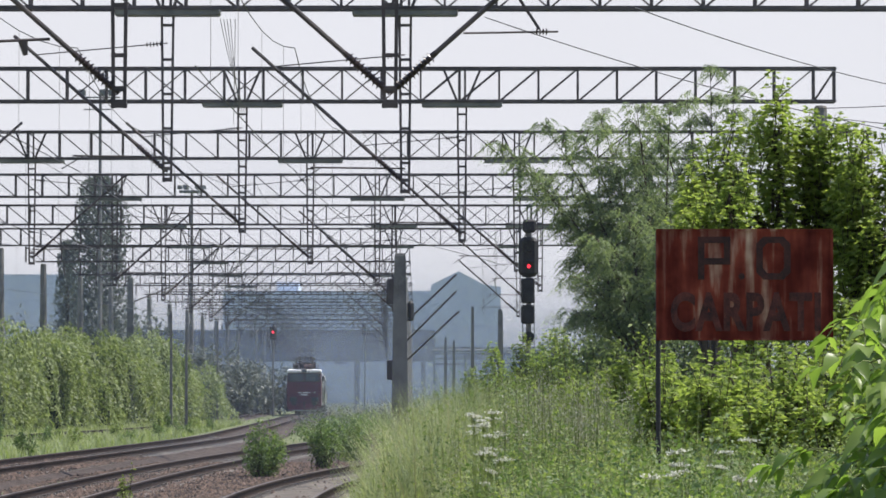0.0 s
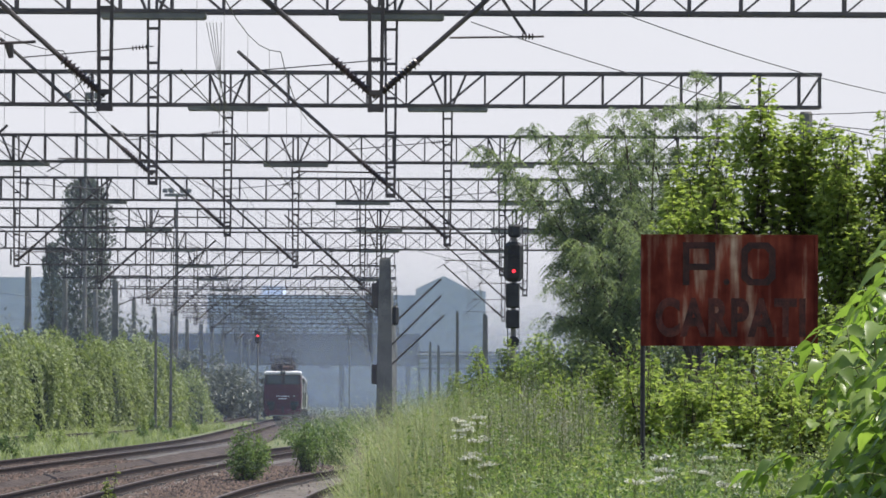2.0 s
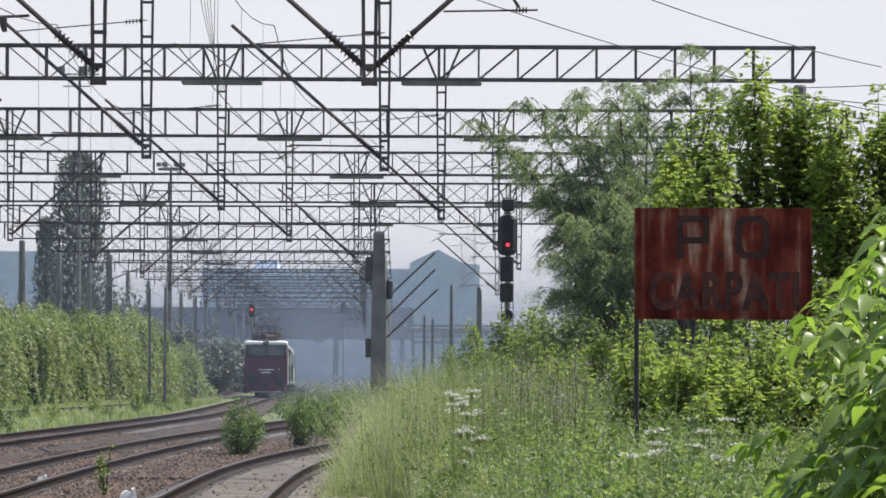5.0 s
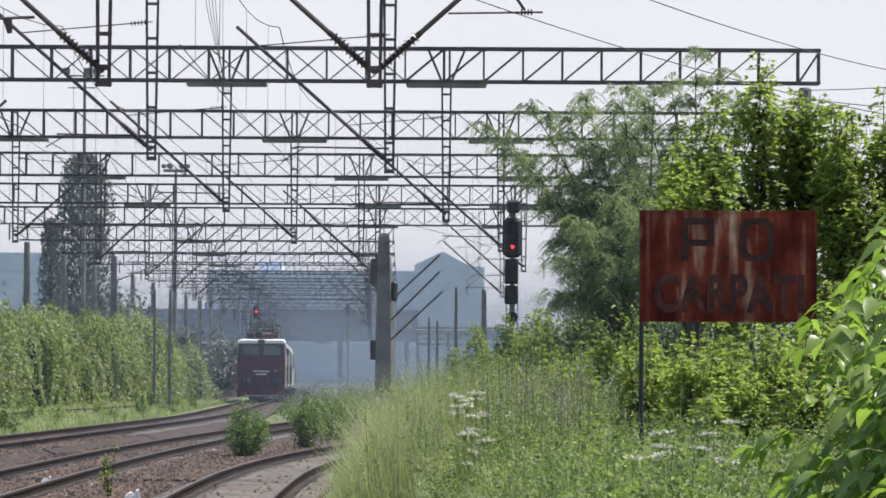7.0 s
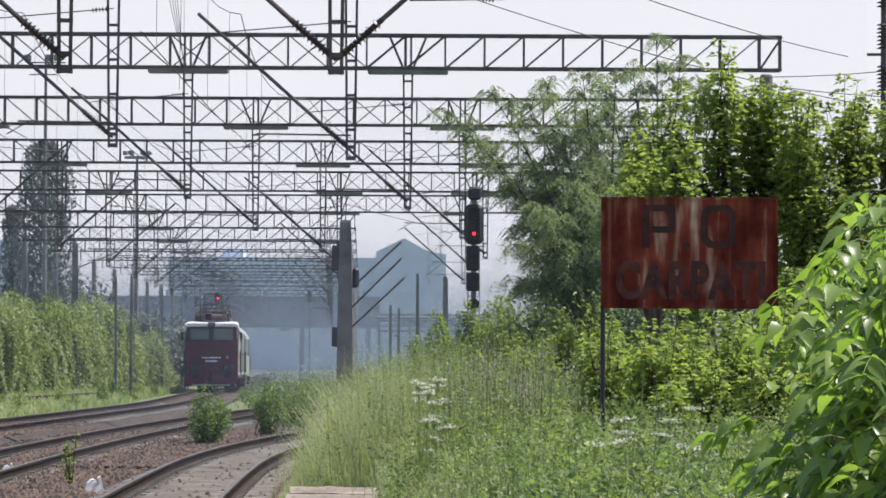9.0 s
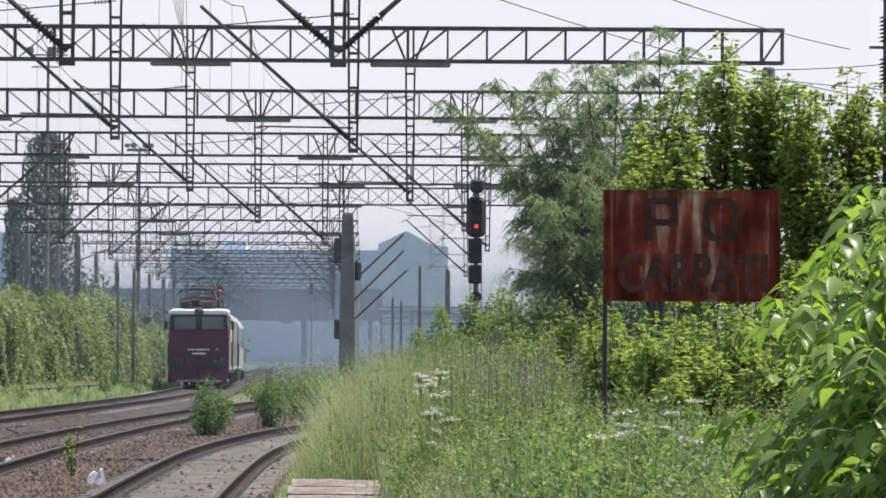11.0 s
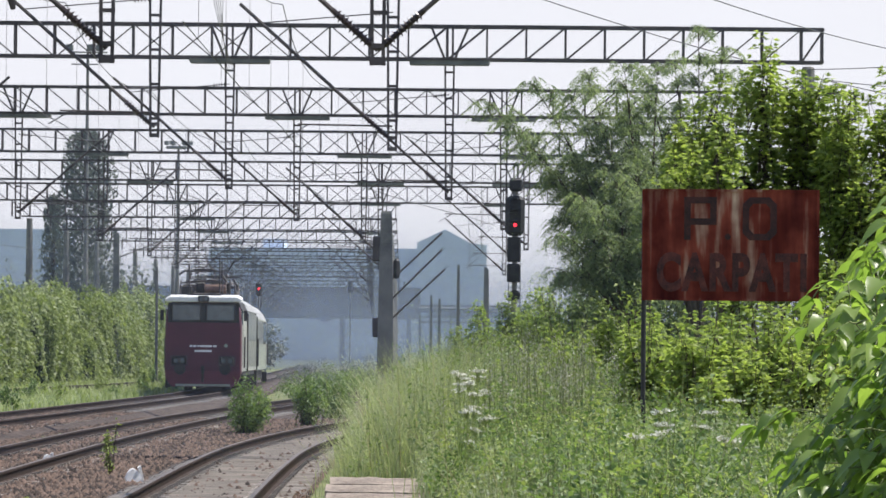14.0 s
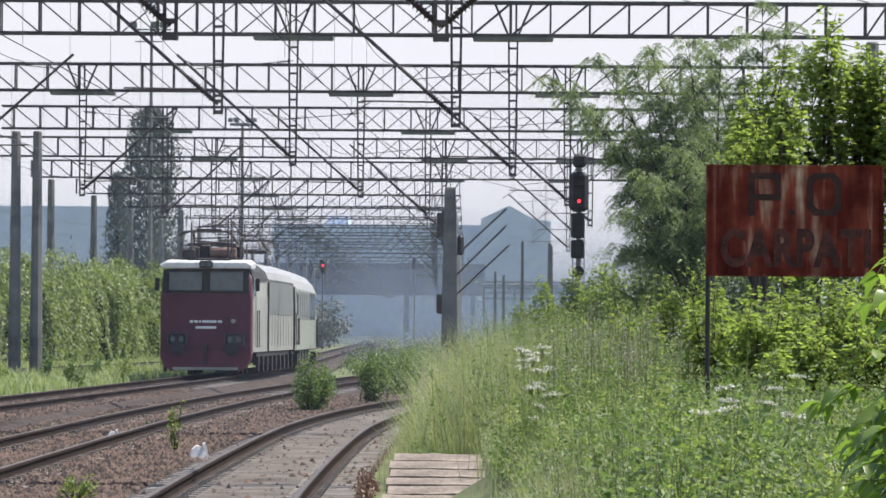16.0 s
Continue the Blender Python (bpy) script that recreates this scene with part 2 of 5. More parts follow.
def merge(pieces):
    """Joins (verts, faces, material index) pieces."""
    vs, fs, ms, k = [], [], [], 0
    for v, f, m in pieces:
        vs.append(v)
        fs.append(f + k)
        ms.append(np.full(len(f), m))
        k += len(v)
    return np.concatenate(vs), np.concatenate(fs), np.concatenate(ms)


def sticks(a, b, r1, r2):
    """Three-sided tapered sticks from a to b (arrays)."""
    d = unit(b - a)
    ref = np.where(np.abs(d[:, 2:3]) > 0.9, np.array([[1.0, 0, 0]]), np.array([[0, 0, 1.0]]))
    s = unit(np.cross(d, ref))
    t = np.cross(d, s)
    r1, r2 = np.asarray(r1).reshape(-1, 1), np.asarray(r2).reshape(-1, 1)
    vs = []
    for p, r in ((a, r1), (b, r2)):
        for k in range(3):
            w = k * math.tau / 3
            vs.append(p + (s * math.cos(w) + t * math.sin(w)) * r)
    v = np.stack(vs, 1).reshape(-1, 3)
    f = np.array([[0, 1, 4], [0, 4, 3], [1, 2, 5], [1, 5, 4], [2, 0, 3], [2, 3, 5]])
    return v, (np.arange(len(a))[:, None, None] * 6 + f[None]).reshape(-1, 3)


# ---- lines of the tracks: x of the centre line for each y ----
def track_near(y):
    return -2.92 + (0.00126 if y > 69 else 0.00027) * (y - 69) ** 2 if y < 120 else 0.357 + 0.1285 * (y - 120)


def track_middle(y):
    return -6.77 + (0.00041 if y > 73 else 0.00018) * (y - 73) ** 2 if y < 148 else -4.464 + 0.0615 * (y - 148)


def track_main(y):
    return -8.74 - (0.0265 if y < 162 else 0.0165) * (math.hypot(y - 162, 12) - 12)


def track_far(y):
    return -13.9 - 0.08 * (math.hypot(215 - y, 25) - 25) if y < 215 else -13.9 - 0.0185 * (y - 215)


def heading(track, y):
    return math.atan2(track(y + 0.5) - track(y - 0.5), 1.0)


def bank(x, y):
    """Ground height: level by the tracks, a low bank to the right, a shallow rise to the far left."""
    if y < 110:
        e = max(track_near(y) + 1.6, -1.0)
    else:
        e = track_near(110) + 1.6 + 0.05 * (y - 110)
    k = min(max((x - e) / 2.6, 0), 1)
    r = 1.08 * k * k * (3 - 2 * k)
    j = min(max((-8.6 - x) / 1.2, 0), 1)
    return r - 0.26 + 0.16 * j


# ---- ground ----
def ground_sheet():
    xs = [-3000, -900, -300, -120, -60] + [-36 + i * 1.5 for i in range(20)] + [-6 + i * 0.5 for i in range(30)] + [9 + i * 1.5 for i in range(12)] + [30, 60, 150, 400, 1200, 3000]
    ys = [-400, -60, -10, 0] + [6 + i * 2.0 for i in range(70)] + [150 + i * 12 for i in range(34)] + [600, 800, 1200, 2000, 4500]
    v = [(x, y, bank(x, max(y, 15)) + 0.02 * noise.noise((x * .7, y * .4, 0))) for y in ys for x in xs]
    n = len(xs)
    f = [(j * n + i, j * n + i + 1, (j + 1) * n + i + 1, (j + 1) * n + i) for j in range(len(ys) - 1) for i in range(n - 1)]
    solid("ground", Shape().raw(v, f), M_SOIL, "grassy soil beside the railway tracks", "ground", kind="structure")


def strip(name, left, right, y0, y1, z, mat, label, step=2.0):
    """A level bed between two lines that follow the tracks, with sloping shoulders."""
    n = int((y1 - y0) / step) + 1
    v, f = [], []
    for i in range(n):
        y = y0 + i * step
        a, b = left(y), right(y)
        for k in range(9):
            x = a + (b - a) * k / 8
            edge = k in (0, 8)
            v.append((x, y, z - 0.16 if edge else z + 0.025 * noise.noise((x * 1.1, y * .8, 3))))
    for i in range(n - 1):
        f += [(i * 9 + k, i * 9 + k + 1, i * 9 + k + 10, i * 9 + k + 9) for k in range(8)]
    return solid(name, Shape().raw(v, f), mat, label, "ballast", kind="structure")


ground_sheet()
strip("ballast_bed", lambda y: track_middle(y) - 2.0, lambda y: min(track_near(y) + 1.5, track_middle(y) + 5.6), 14, 150, -0.195, M_BALLAST,
      "brown-grey stone ballast bed under the tracks")
strip("main_ballast_bed", lambda y: track_main(y) - 1.9, lambda y: min(track_main(y) + 1.9, track_middle(y) - 2.02), 14, 470, -0.045, M_BALLAST,
      "grey stone ballast bed under the main track")
strip("side_ballast_bed", lambda y: track_middle(y) - 1.5, lambda y: track_middle(y) + 1.5, 150, 210, -0.19, M_BALLAST,
      "stone ballast bed of the middle track")
strip("far_ballast_bed", lambda y: track_far(y) - 1.8, lambda y: track_far(y) + 1.8, 60, 420, -0.045, M_BALLAST,
      "overgrown stone ballast bed of a side track")

RAIL_PROFILE = [(-0.07, 0.0), (0.07, 0.0), (0.07, 0.014), (0.014, 0.035), (0.012, 0.12), (0.036, 0.135), (0.036, 0.165),
                (0.028, 0.172), (-0.028, 0.172), (-0.036, 0.165), (-0.036, 0.135), (-0.012, 0.12), (-0.014, 0.035), (-0.07, 0.014)]


def make_track(name, line, y0, y1, label, sleeper_to, zr=0.06):
    """Two rails swept along the line, and single sleepers up to sleeper_to."""
    tr = thing(name, label, "railway track", "railway tracks")
    for s in (-0.75, 0.75):
        sh = Shape()
        rings, y = [], y0
        while y <= y1:
            h = heading(line, y)
            cx, cy = line(y) + s * math.cos(h), y - s * math.sin(h)
            rings.append([(cx + p * math.cos(h), cy - p * math.sin(h), zr + q) for p, q in RAIL_PROFILE])
            y += 2.0 if y < 160 else 6.0
        sh.loft(rings)
        n = len(RAIL_PROFILE)
        sh.m = [1 if (i % n) == 7 else 0 for i in range(len(sh.f))]
        part("rail", sh, [M_RAIL, M_RAILTOP], tr)
    base = Shape()
    base.loft([[(x, -0.13 * k, 0), (x, 0.13 * k, 0), (x, 0.10 * k, 0.11 * t), (x, -0.10 * k, 0.11 * t)]
               for x, k, t in ((-1.28, .8, .8), (-1.2, 1, 1), (-.5, 1, 1), (-.3, .9, .8), (.3, .9, .8), (.5, 1, 1), (1.2, 1, 1), (1.28, .8, .8))])
    for s in (-0.75, 0.75):
        for e in (-0.12, 0.12):
            base.box((s + e, 0, 0.125), (0.07, 0.10, 0.05))
    me = base.mesh("sleeper", M_SLEEPER)
    y = y0
    while y < sleeper_to:
        h = heading(line, y)
        part("sleeper", me, M_SLEEPER, tr, at=pose(line(y), y, zr - 0.108 + random.uniform(-.006, .006), 0, 0, -math.degrees(h) + random.uniform(-1, 1)))
        y += 0.6
    return tr


make_track("railway_track", track_near, 22, 150, "curving rusty railway track on weathered pale sleepers", 112, -0.17)
make_track("railway_track", track_middle, 26, 210, "rusty railway track with dark rails on brown ballast", 135, -0.17)
make_track("railway_track", track_main, 40, 480, "main railway track on grey ballast where the train runs", 175, -0.03)
make_track("railway_track", track_far, 70, 420, "overgrown side track in front of the vine-covered hedge", 75, -0.03)


M_DUST = material("trodden_dust", (0.05, 0.042, 0.035), (0.16, 0.14, 0.118), 1.6, 0.95, 0.0, 0.6, 22)
strip("track_fill", lambda y: track_near(y) - 0.66, lambda y: track_near(y) + 0.66, 22, 110, -0.165, M_DUST, "pale trodden dust between the rails", 1.0)
strip("track_fill_side", lambda y: track_near(y) + 0.84, lambda y: track_near(y) + 1.32, 22, 110, -0.168, M_DUST, "pale trodden dust beside the rail", 1.0)
strip("track_fill_side", lambda y: track_middle(y) + 0.84, lambda y: track_middle(y) + 1.25, 22, 110, -0.17, M_DUST, "pale trodden dust beside the rail", 1.0)


# ---- overhead line: gantries ----
def make_post(parent, x, drop, toward, ladder=True):
    """Ladder-like drop post under the gantry with its cantilever tube, stay and ribbed insulator."""
    top, low = 0.0, -drop
    if not ladder:
        post = parent
    mb = Shape().box((x, 0, -0.07), (1.9, 0.42, 0.13), chamfer=0.03)
    if ladder:
        part("mounting_beam", mb, M_BEAM, parent, "weathered grey mounting beam")
        fork = Shape()
        for q in (-1, 1):
            fork.bar((x + q * .07, -.25, 0), (x + q * .07, -.25, DEPTH), .05)
            fork.bar((x + q * .12, -.25, 0), (x + q * .45, -.25, DEPTH), .055)
        part("hanger_fork", fork, M_STEEL, parent)
    sh = Shape()
    for s in (-0.09, 0.09):
        sh.bar((x + s * 1.15, 0, -0.14), (x + s * 0.75, 0, low), 0.034, 0.045)
    k = 0
    while 0.3 + k * 0.62 < drop:
        z = -0.3 - k * 0.62
        sh.bar((x - 0.1, 0, z), (x + 0.1, 0, z), 0.03, 0.05)
        k += 1
    sh.box((x, 0, low + 0.04), (0.16, 0.08, 0.07)).box((x, 0, low + 0.24), (0.16, 0.08, 0.06))
    if ladder:
        post = part("drop_post", sh, M_STEEL, parent)
    a = Vector((x, 0, low + 0.18))
    b = Vector((x + toward * 2.75, -0.1, low + 2.62))
    d = (b - a).normalized()
    tb = Shape().tube(a + d * 0.72, b, 0.032).tube(a, a + d * 0.75, 0.022)
    cant = part("cantilever_tube", tb, M_STEEL, post)
    ins = Shape()
    for i in range(9):
        p = a + d * (0.16 + i * 0.062)
        ins.tube(p, p + d * 0.022, 0.075, 0.05, 8)
    ins.tube(a + d * 0.1, a + d * 0.75, 0.038)
    part("insulator", ins, M_INSUL, post, "dark ribbed porcelain insulator")
    c = a + d * (0.86 * (b - a).length)
    e = Vector((x, 0, c.z + 0.22))
    part("stay_rod", Shape().bar(c, e, 0.02), M_STEEL, post)
    w = (c - e).normalized()
    st = Shape()
    for i in range(5):
        p = e + w * (0.12 + i * 0.06)
        st.tube(p, p + w * 0.022, 0.05, 0.035, 8)
    part("insulator", st, M_INSUL, post)
    if drop > 3.4:
        return
    r0 = Vector((x, 0, low + 0.45))
    sh2 = Shape().tube(r0, r0 + Vector((toward * 1.7, 0, 0.02)), 0.018, n=6)
    sh2.bar(r0 + Vector((toward * 1.5, 0, 0.02)), r0 + Vector((toward * 1.9, 0, -0.22)), 0.02)
    part("registration_arm", sh2, M_STEEL, post)


BOTTOM, DEPTH, PANEL, END = 8.66, 0.78, 0.93, 0.52
vert_me = Shape().box((0, 0, DEPTH / 2), (0.042, 0.05, DEPTH)).mesh("vertical", M_STEEL)
diag_up = Shape().bar((0, 0, 0), (PANEL, 0, DEPTH), 0.026, 0.03).mesh("diagonal", M_STEEL)
diag_dn = Shape().bar((0, 0, DEPTH), (PANEL, 0, 0), 0.026, 0.03).mesh("diagonal", M_STEEL)


def mast_shape(h, r0=0.24, r1=0.16):
    return Shape().loft([[(r * math.cos(i * math.tau / 8 + .39), r * math.sin(i * math.tau / 8 + .39), z) for i in range(8)]
                         for z, r in ((0, r0), (h * .5, (r0 + r1) / 2), (h - .05, r1), (h, r1 * .8))])


def make_gantry(y, left, right, posts, skew, masts, detail):
    g = thing("catenary_gantry", "dark steel lattice gantry spanning the tracks", "gantry", "overhead line gantries", pose(0, y, BOTTOM, 0, 0, skew))
    n = round((right - left) / PANEL)
    edge, left = left, right - END - n * PANEL      # a short last panel closes the beam
    for nm, z in (("bottom_chord", 0), ("top_chord", DEPTH)):
        for yy in (-0.22, 0.22):
            part(nm, Shape().box(((edge + right) / 2, yy, z), (right - edge, 0.06, 0.066)), M_STEEL, g)
    turn, cross = n - 10, n - 19
    rest = Shape()
    for i in range(n + 2):
        x = left + i * PANEL if i <= n else right - .03
        if detail:
            part("vertical", vert_me, M_STEEL, g, at=pose(x, -0.22, 0))
        else:
            rest.box((x, -.22, DEPTH / 2), (.05, .05, DEPTH))
        rest.box((x, 0.22, DEPTH / 2), (0.04, 0.04, DEPTH))
        rest.box((x, 0, 0), (0.04, 0.4, 0.04))
        if i >= n:
            if i == n:
                rest.bar((x, -.22, 0), (right, -.22, DEPTH), .05, .05)
            continue
        up = i >= turn
        if detail:
            part("diagonal", diag_up if up else diag_dn, M_STEEL, g, at=pose(x, -0.22, 0))
        else:
            rest.bar((x, -.22, 0 if up else DEPTH), (x + PANEL, -.22, DEPTH if up else 0), .03, .04)
        back = i >= cross
        rest.bar((x, .22, 0 if back else DEPTH), (x + PANEL, .22, DEPTH if back else 0), .026, .03)
    part("lacing", rest, M_STEEL, g)
    for x, toward, drop in posts:
        make_post(g, x, drop, toward, not (y < 60 and toward > 0 and x > -2))
    for x in masts:
        part("mast", mast_shape(BOTTOM - 0.1), M_CONC, g, "grey concrete mast", pose(x, 0, -BOTTOM))
    return g


def make_near_arm(g):
    """Registration arm with its stub insulators under the nearest cantilever."""
    arm = Shape().tube((.25, 0, 6.15 - BOTTOM), (1.41, 0, 6.17 - BOTTOM), .014, n=6).bar((.82, 0, 6.75 - BOTTOM), (1.18, 0, 6.2 - BOTTOM), .035)
    part("registration_arm", arm, M_STEEL, g)
    ins = Shape()
    for i in range(4):
        ins.tube((1.14 + i * .04, 0, 6.17 - BOTTOM), (1.16 + i * .04, 0, 6.17 - BOTTOM), .045, .03, 8)
    part("insulator", ins, M_INSUL, g)
    left = Shape().tube((-5.5, 0, 6.05 - BOTTOM), (-4.82, 0, 6.08 - BOTTOM), .02, n=6)
    left.tube((-5.15, 0, 6.05 - BOTTOM), (-5.12, 0, 5.88 - BOTTOM), .06, .03, 8)
    part("registration_arm", left, M_STEEL, g)


GANTRY_Y = [75.6 + 24.05 * k for k in range(-1, 18)]
for i, y in enumerate(GANTRY_Y):
    k = i - 1
    p1 = (-0.65, -0.68, 0.45, 2.17, 3.4)[i] if i < 5 else 3.5
    p2 = (-3.97, -4.95, -4.75, -3.9, -2.3)[i] if i < 5 else (-2.0 - 0.012 * (y - 172) if k < 6 else -2.6 - .012 * (y - 172))
    p3 = track_main(y) - 2.6
    left = -17.4 if k < 4 else -21.2
    right = 9.29 if k == 1 else (14.5 if k < 1 else (12.5 if k < 6 else -0.4 - .006 * y))
    left = right - round((right - left) / PANEL) * PANEL
    masts = [right - 0.35] + ([left + 0.5, left + 1.25] if k == 3 else [left + 0.4])
    posts = [(p1, -1, 3.33), (p2, -1, 3.43 if k < 0 else 3.12), (p3, 1, 3.12)]
    if k >= 6:
        posts = posts[1:] if k % 2 else posts[2:]
    if k == -1:
        posts[0] = (p1, -1, 3.43)
        posts.append((p1, 1, 3.43))
    g = make_gantry(y, left, right, posts, random.uniform(-.25, .25), masts, k < 9)
    if k == -1:
        make_near_arm(g)


# ---- wires ----
def wire(name, pts, r, label, group="overhead wires"):
    sh = Shape().loft([[(x - r, y, z), (x, y, z - r), (x + r, y, z), (x, y, z + r)] for x, y, z in pts])
    return solid(name, sh, M_WIRE, label, "wire", group)


def make_catenary(line, offset, y1):
    """Messenger wire with sag, contact wire, and droppers between them along one track."""
    ms, ct, dr = [], [], []
    for k in range(len(GANTRY_Y) - 1):
        a, b = GANTRY_Y[k], GANTRY_Y[k + 1]
        if b > y1:
            break
        for j in range(8):
            u = j / 8
            y = a + (b - a) * u
            zm = 7.95 - 0.5 * 4 * u * (1 - u)
            x = line(y) + offset * (1 if (k % 2) else -1) * (1 - 2 * u)
            ms.append((x, y, zm))
            ct.append((x, y, 5.75))
            if j % 2 == 1:
                dr.append(((x, y, zm), (x, y, 5.75)))
    wire("messenger_wire", ms, 0.009, "thin dark messenger wire over a track")
    wire("contact_wire", ct, 0.009, "thin copper contact wire over a track")
    v, f = sticks(np.array([d[0] for d in dr]), np.array([d[1] for d in dr]), np.full(len(dr), .004), np.full(len(dr), .004))
    solid("dropper_wires", np_mesh("dropper_wires", v, f, [M_WIRE]), M_WIRE, "thin vertical dropper wires of the overhead line", "wire", kind="stuff")


make_catenary(lambda y: min(track_near(y), 2.0), 0.2, 230)
make_catenary(lambda y: track_middle(y) if y < 170 else -3.0 - .012 * (y - 172), 0.2, 420)
make_catenary(track_main, 0.2, 520)
make_catenary(lambda y: track_far(max(y, 140)), 0.2, 520)


def feeder(a, b, sag, label, r=0.010):
    a, b = Vector(a), Vector(b)
    pts = [a.lerp(b, i / 16) - Vector((0, 0, sag * 4 * (i / 16) * (1 - i / 16))) for i in range(17)]
    wire("feeder_wire", pts, r, label)


feeder((0.75, 75, 8.45), (9.6, 88, 7.2), 0.15, "slack wire running from the gantry to the trees")
feeder((3.0, 66, 7.8), (9.6, 88, 8.15), 0.1, "slack wire running from the gantry to the trees")
for a, b in ((-4.02, -4.62), (-3.96, -4.66), (-3.90, -4.71), (-3.84, -4.77), (-3.75, -4.95)):
    feeder((a, 75.9, 8.5), (b, 99.4, 8.4 + (b + 4.6) * .8), .25, "thin wire of the overhead line between two gantries", .006)
feeder((9.0, 99.6, 8.5), (13, 90, 8.3), 0.1, "slack wire beyond the gantry's end")
feeder((9.0, 99.6, 8.3), (13, 90, 7.4), 0.1, "slack wire beyond the gantry's end")


# ---- lineside masts and signals ----
def make_signal():
    s = thing("railway_signal", "black colour-light railway signal showing red on a thin mast", "railway signal", at=pose(1.93, 95, bank(1.93, 95)))
    z0 = -bank(1.93, 95)
    mast = Shape().tube((0, 0, 0), (0, 0, 5.6 + z0), 0.06, n=10)
    part("mast", mast, M_CONC, s, "pale painted signal mast")
    lad = Shape()
    for x in (-0.13, 0.13):
        lad.bar((x, 0.12, 0.1), (x, 0.12, 3.4), 0.02)
    for i in range(11):
        lad.bar((-0.13, 0.12, .3 + i * .3), (.13, .12, .3 + i * .3), .018)
    part("ladder", lad, M_BEAM, s)
    part("top_box", Shape().box((0.02, -0.05, 5.52 + z0), (0.30, 0.26, 0.30), chamfer=0.05), M_BLACK, s)
    head = part("signal_head", Shape().box((0, -0.1, 4.82 + z0), (0.44, 0.2, 0.9), chamfer=0.09), M_BLACK, s)
    for i, z in enumerate((5.12, 4.86, 4.61)):
        hood = Shape()
        for a in range(7):
            w0, w1 = math.pi * a / 7 - .1, math.pi * (a + 1) / 7 - .1
            hood.bar((.11 * math.cos((w0 + w1) / 2), -.30, z + z0 + .11 * math.sin((w0 + w1) / 2)), (.11 * math.cos((w0 + w1) / 2), -.2, z + z0 + .11 * math.sin((w0 + w1) / 2)), .055, .012)
        part("hood", hood, M_BLACK, head)
        part("lens", Shape().tube((0, -.2, z + z0), (0, -.225, z + z0), .040 if i == 2 else .065, n=14), M_REDLIGHT if i == 2 else M_DARK, head, "lit red lens" if i == 2 else "unlit dark lens")
    part("lower_box", Shape().box((-0.02, -0.08, 4.06 + z0), (0.31, 0.2, 0.56), chamfer=0.03), M_BLACK, s)
    part("lower_box", Shape().box((-0.02, -0.08, 3.53 + z0), (0.31, 0.2, 0.42), chamfer=0.03), M_BLACK, s)
    part("round_plate", Shape().tube((0, -.1, 3.02 + z0), (0, -.13, 3.02 + z0), .13, n=16), M_BLACK, s)


make_signal()


def make_far_signal(x, y, z, lit):
    s = thing("railway_signal", "distant signal showing red" if lit else "distant dark signal head on a mast", "railway signal", "distant signals", pose(x, y, 0))
    part("mast", Shape().tube((0, 0, 0), (0, 0, z + .5), .07), M_CONC, s)
    part("signal_head", Shape().box((0, -.1, z), (.45, .2, 1.1), chamfer=.09), M_BLACK, s)
    part("lens", Shape().tube((0, -.2, z), (0, -.23, z), .10, n=12), M_REDLIGHT if lit else M_GLASS, s)


make_far_signal(-13.3, 330, 6.6, True)
make_far_signal(-7.8, 420, 8.2, False)


def make_mast(x, y, h, w, label, arms=()):
    m = thing("concrete_mast", label, "mast", "lineside masts", pose(x, y, 0))
    sh = Shape().loft([[(-a, -b, z), (a, -b, z), (a, b, z), (-a, b, z)] for z, a, b in ((0, w * .62, w * .5), (h * .6, w * .5, w * .4), (h - .1, w * .40, w * .32), (h, w * .34, w * .27))])
    part("shaft", sh, M_CONC, m)
    for z, dx, dz in arms:
        part("cantilever_tube", Shape().tube((w * .4 * (1 if dx > 0 else -1), 0, z), (dx, 0, z + dz), .035), M_STEEL, m)
    return m


big = make_mast(-1.53, 150, 6.75, 0.5, "thick weathered concrete mast with fittings beside the track", ((4.3, 2.0, 1.7), (3.6, 2.0, 1.8), (2.9, 2.1, 1.8)))
part("equipment_box", Shape().box((-0.34, 0, 5.4), (0.28, 0.3, 0.9), chamfer=.04), M_STEEL, big)
part("equipment_box", Shape().box((-0.36, 0, 2.6), (0.22, 0.3, 0.7), chamfer=.04), M_STEEL, big)
part("signal_disc", Shape().box((0.38, -0.1, 4.7), (0.24, 0.25, 0.75), chamfer=.10), M_BLACK, big, "small black signal head")
make_mast(1.4, 200, 5.9, 0.15, "slender dark pole behind the tall grass")
make_mast(2.9, 215, 6.1, 0.22, "short concrete mast behind the bushes")
make_mast(3.25, 235, 6.4, 0.22, "short concrete mast behind the bushes")
make_mast(-17.8, 240, 8.4, 0.4, "grey concrete mast by the hedge", ((7.0, 2.6, 1.0),))
make_mast(0.2, 330, 6.2, 0.22, "far concrete mast in the haze")
make_mast(0.9, 350, 6.2, 0.22, "far concrete mast in the haze")
for px, y, h in ((303, 200, 4.4), (330, 215, 4.0), (385, 260, 5.0)):
    make_mast((px - 784) / 7459 * y, y, h + 1.3, 0.12, "slim lineside mast before the hedge")


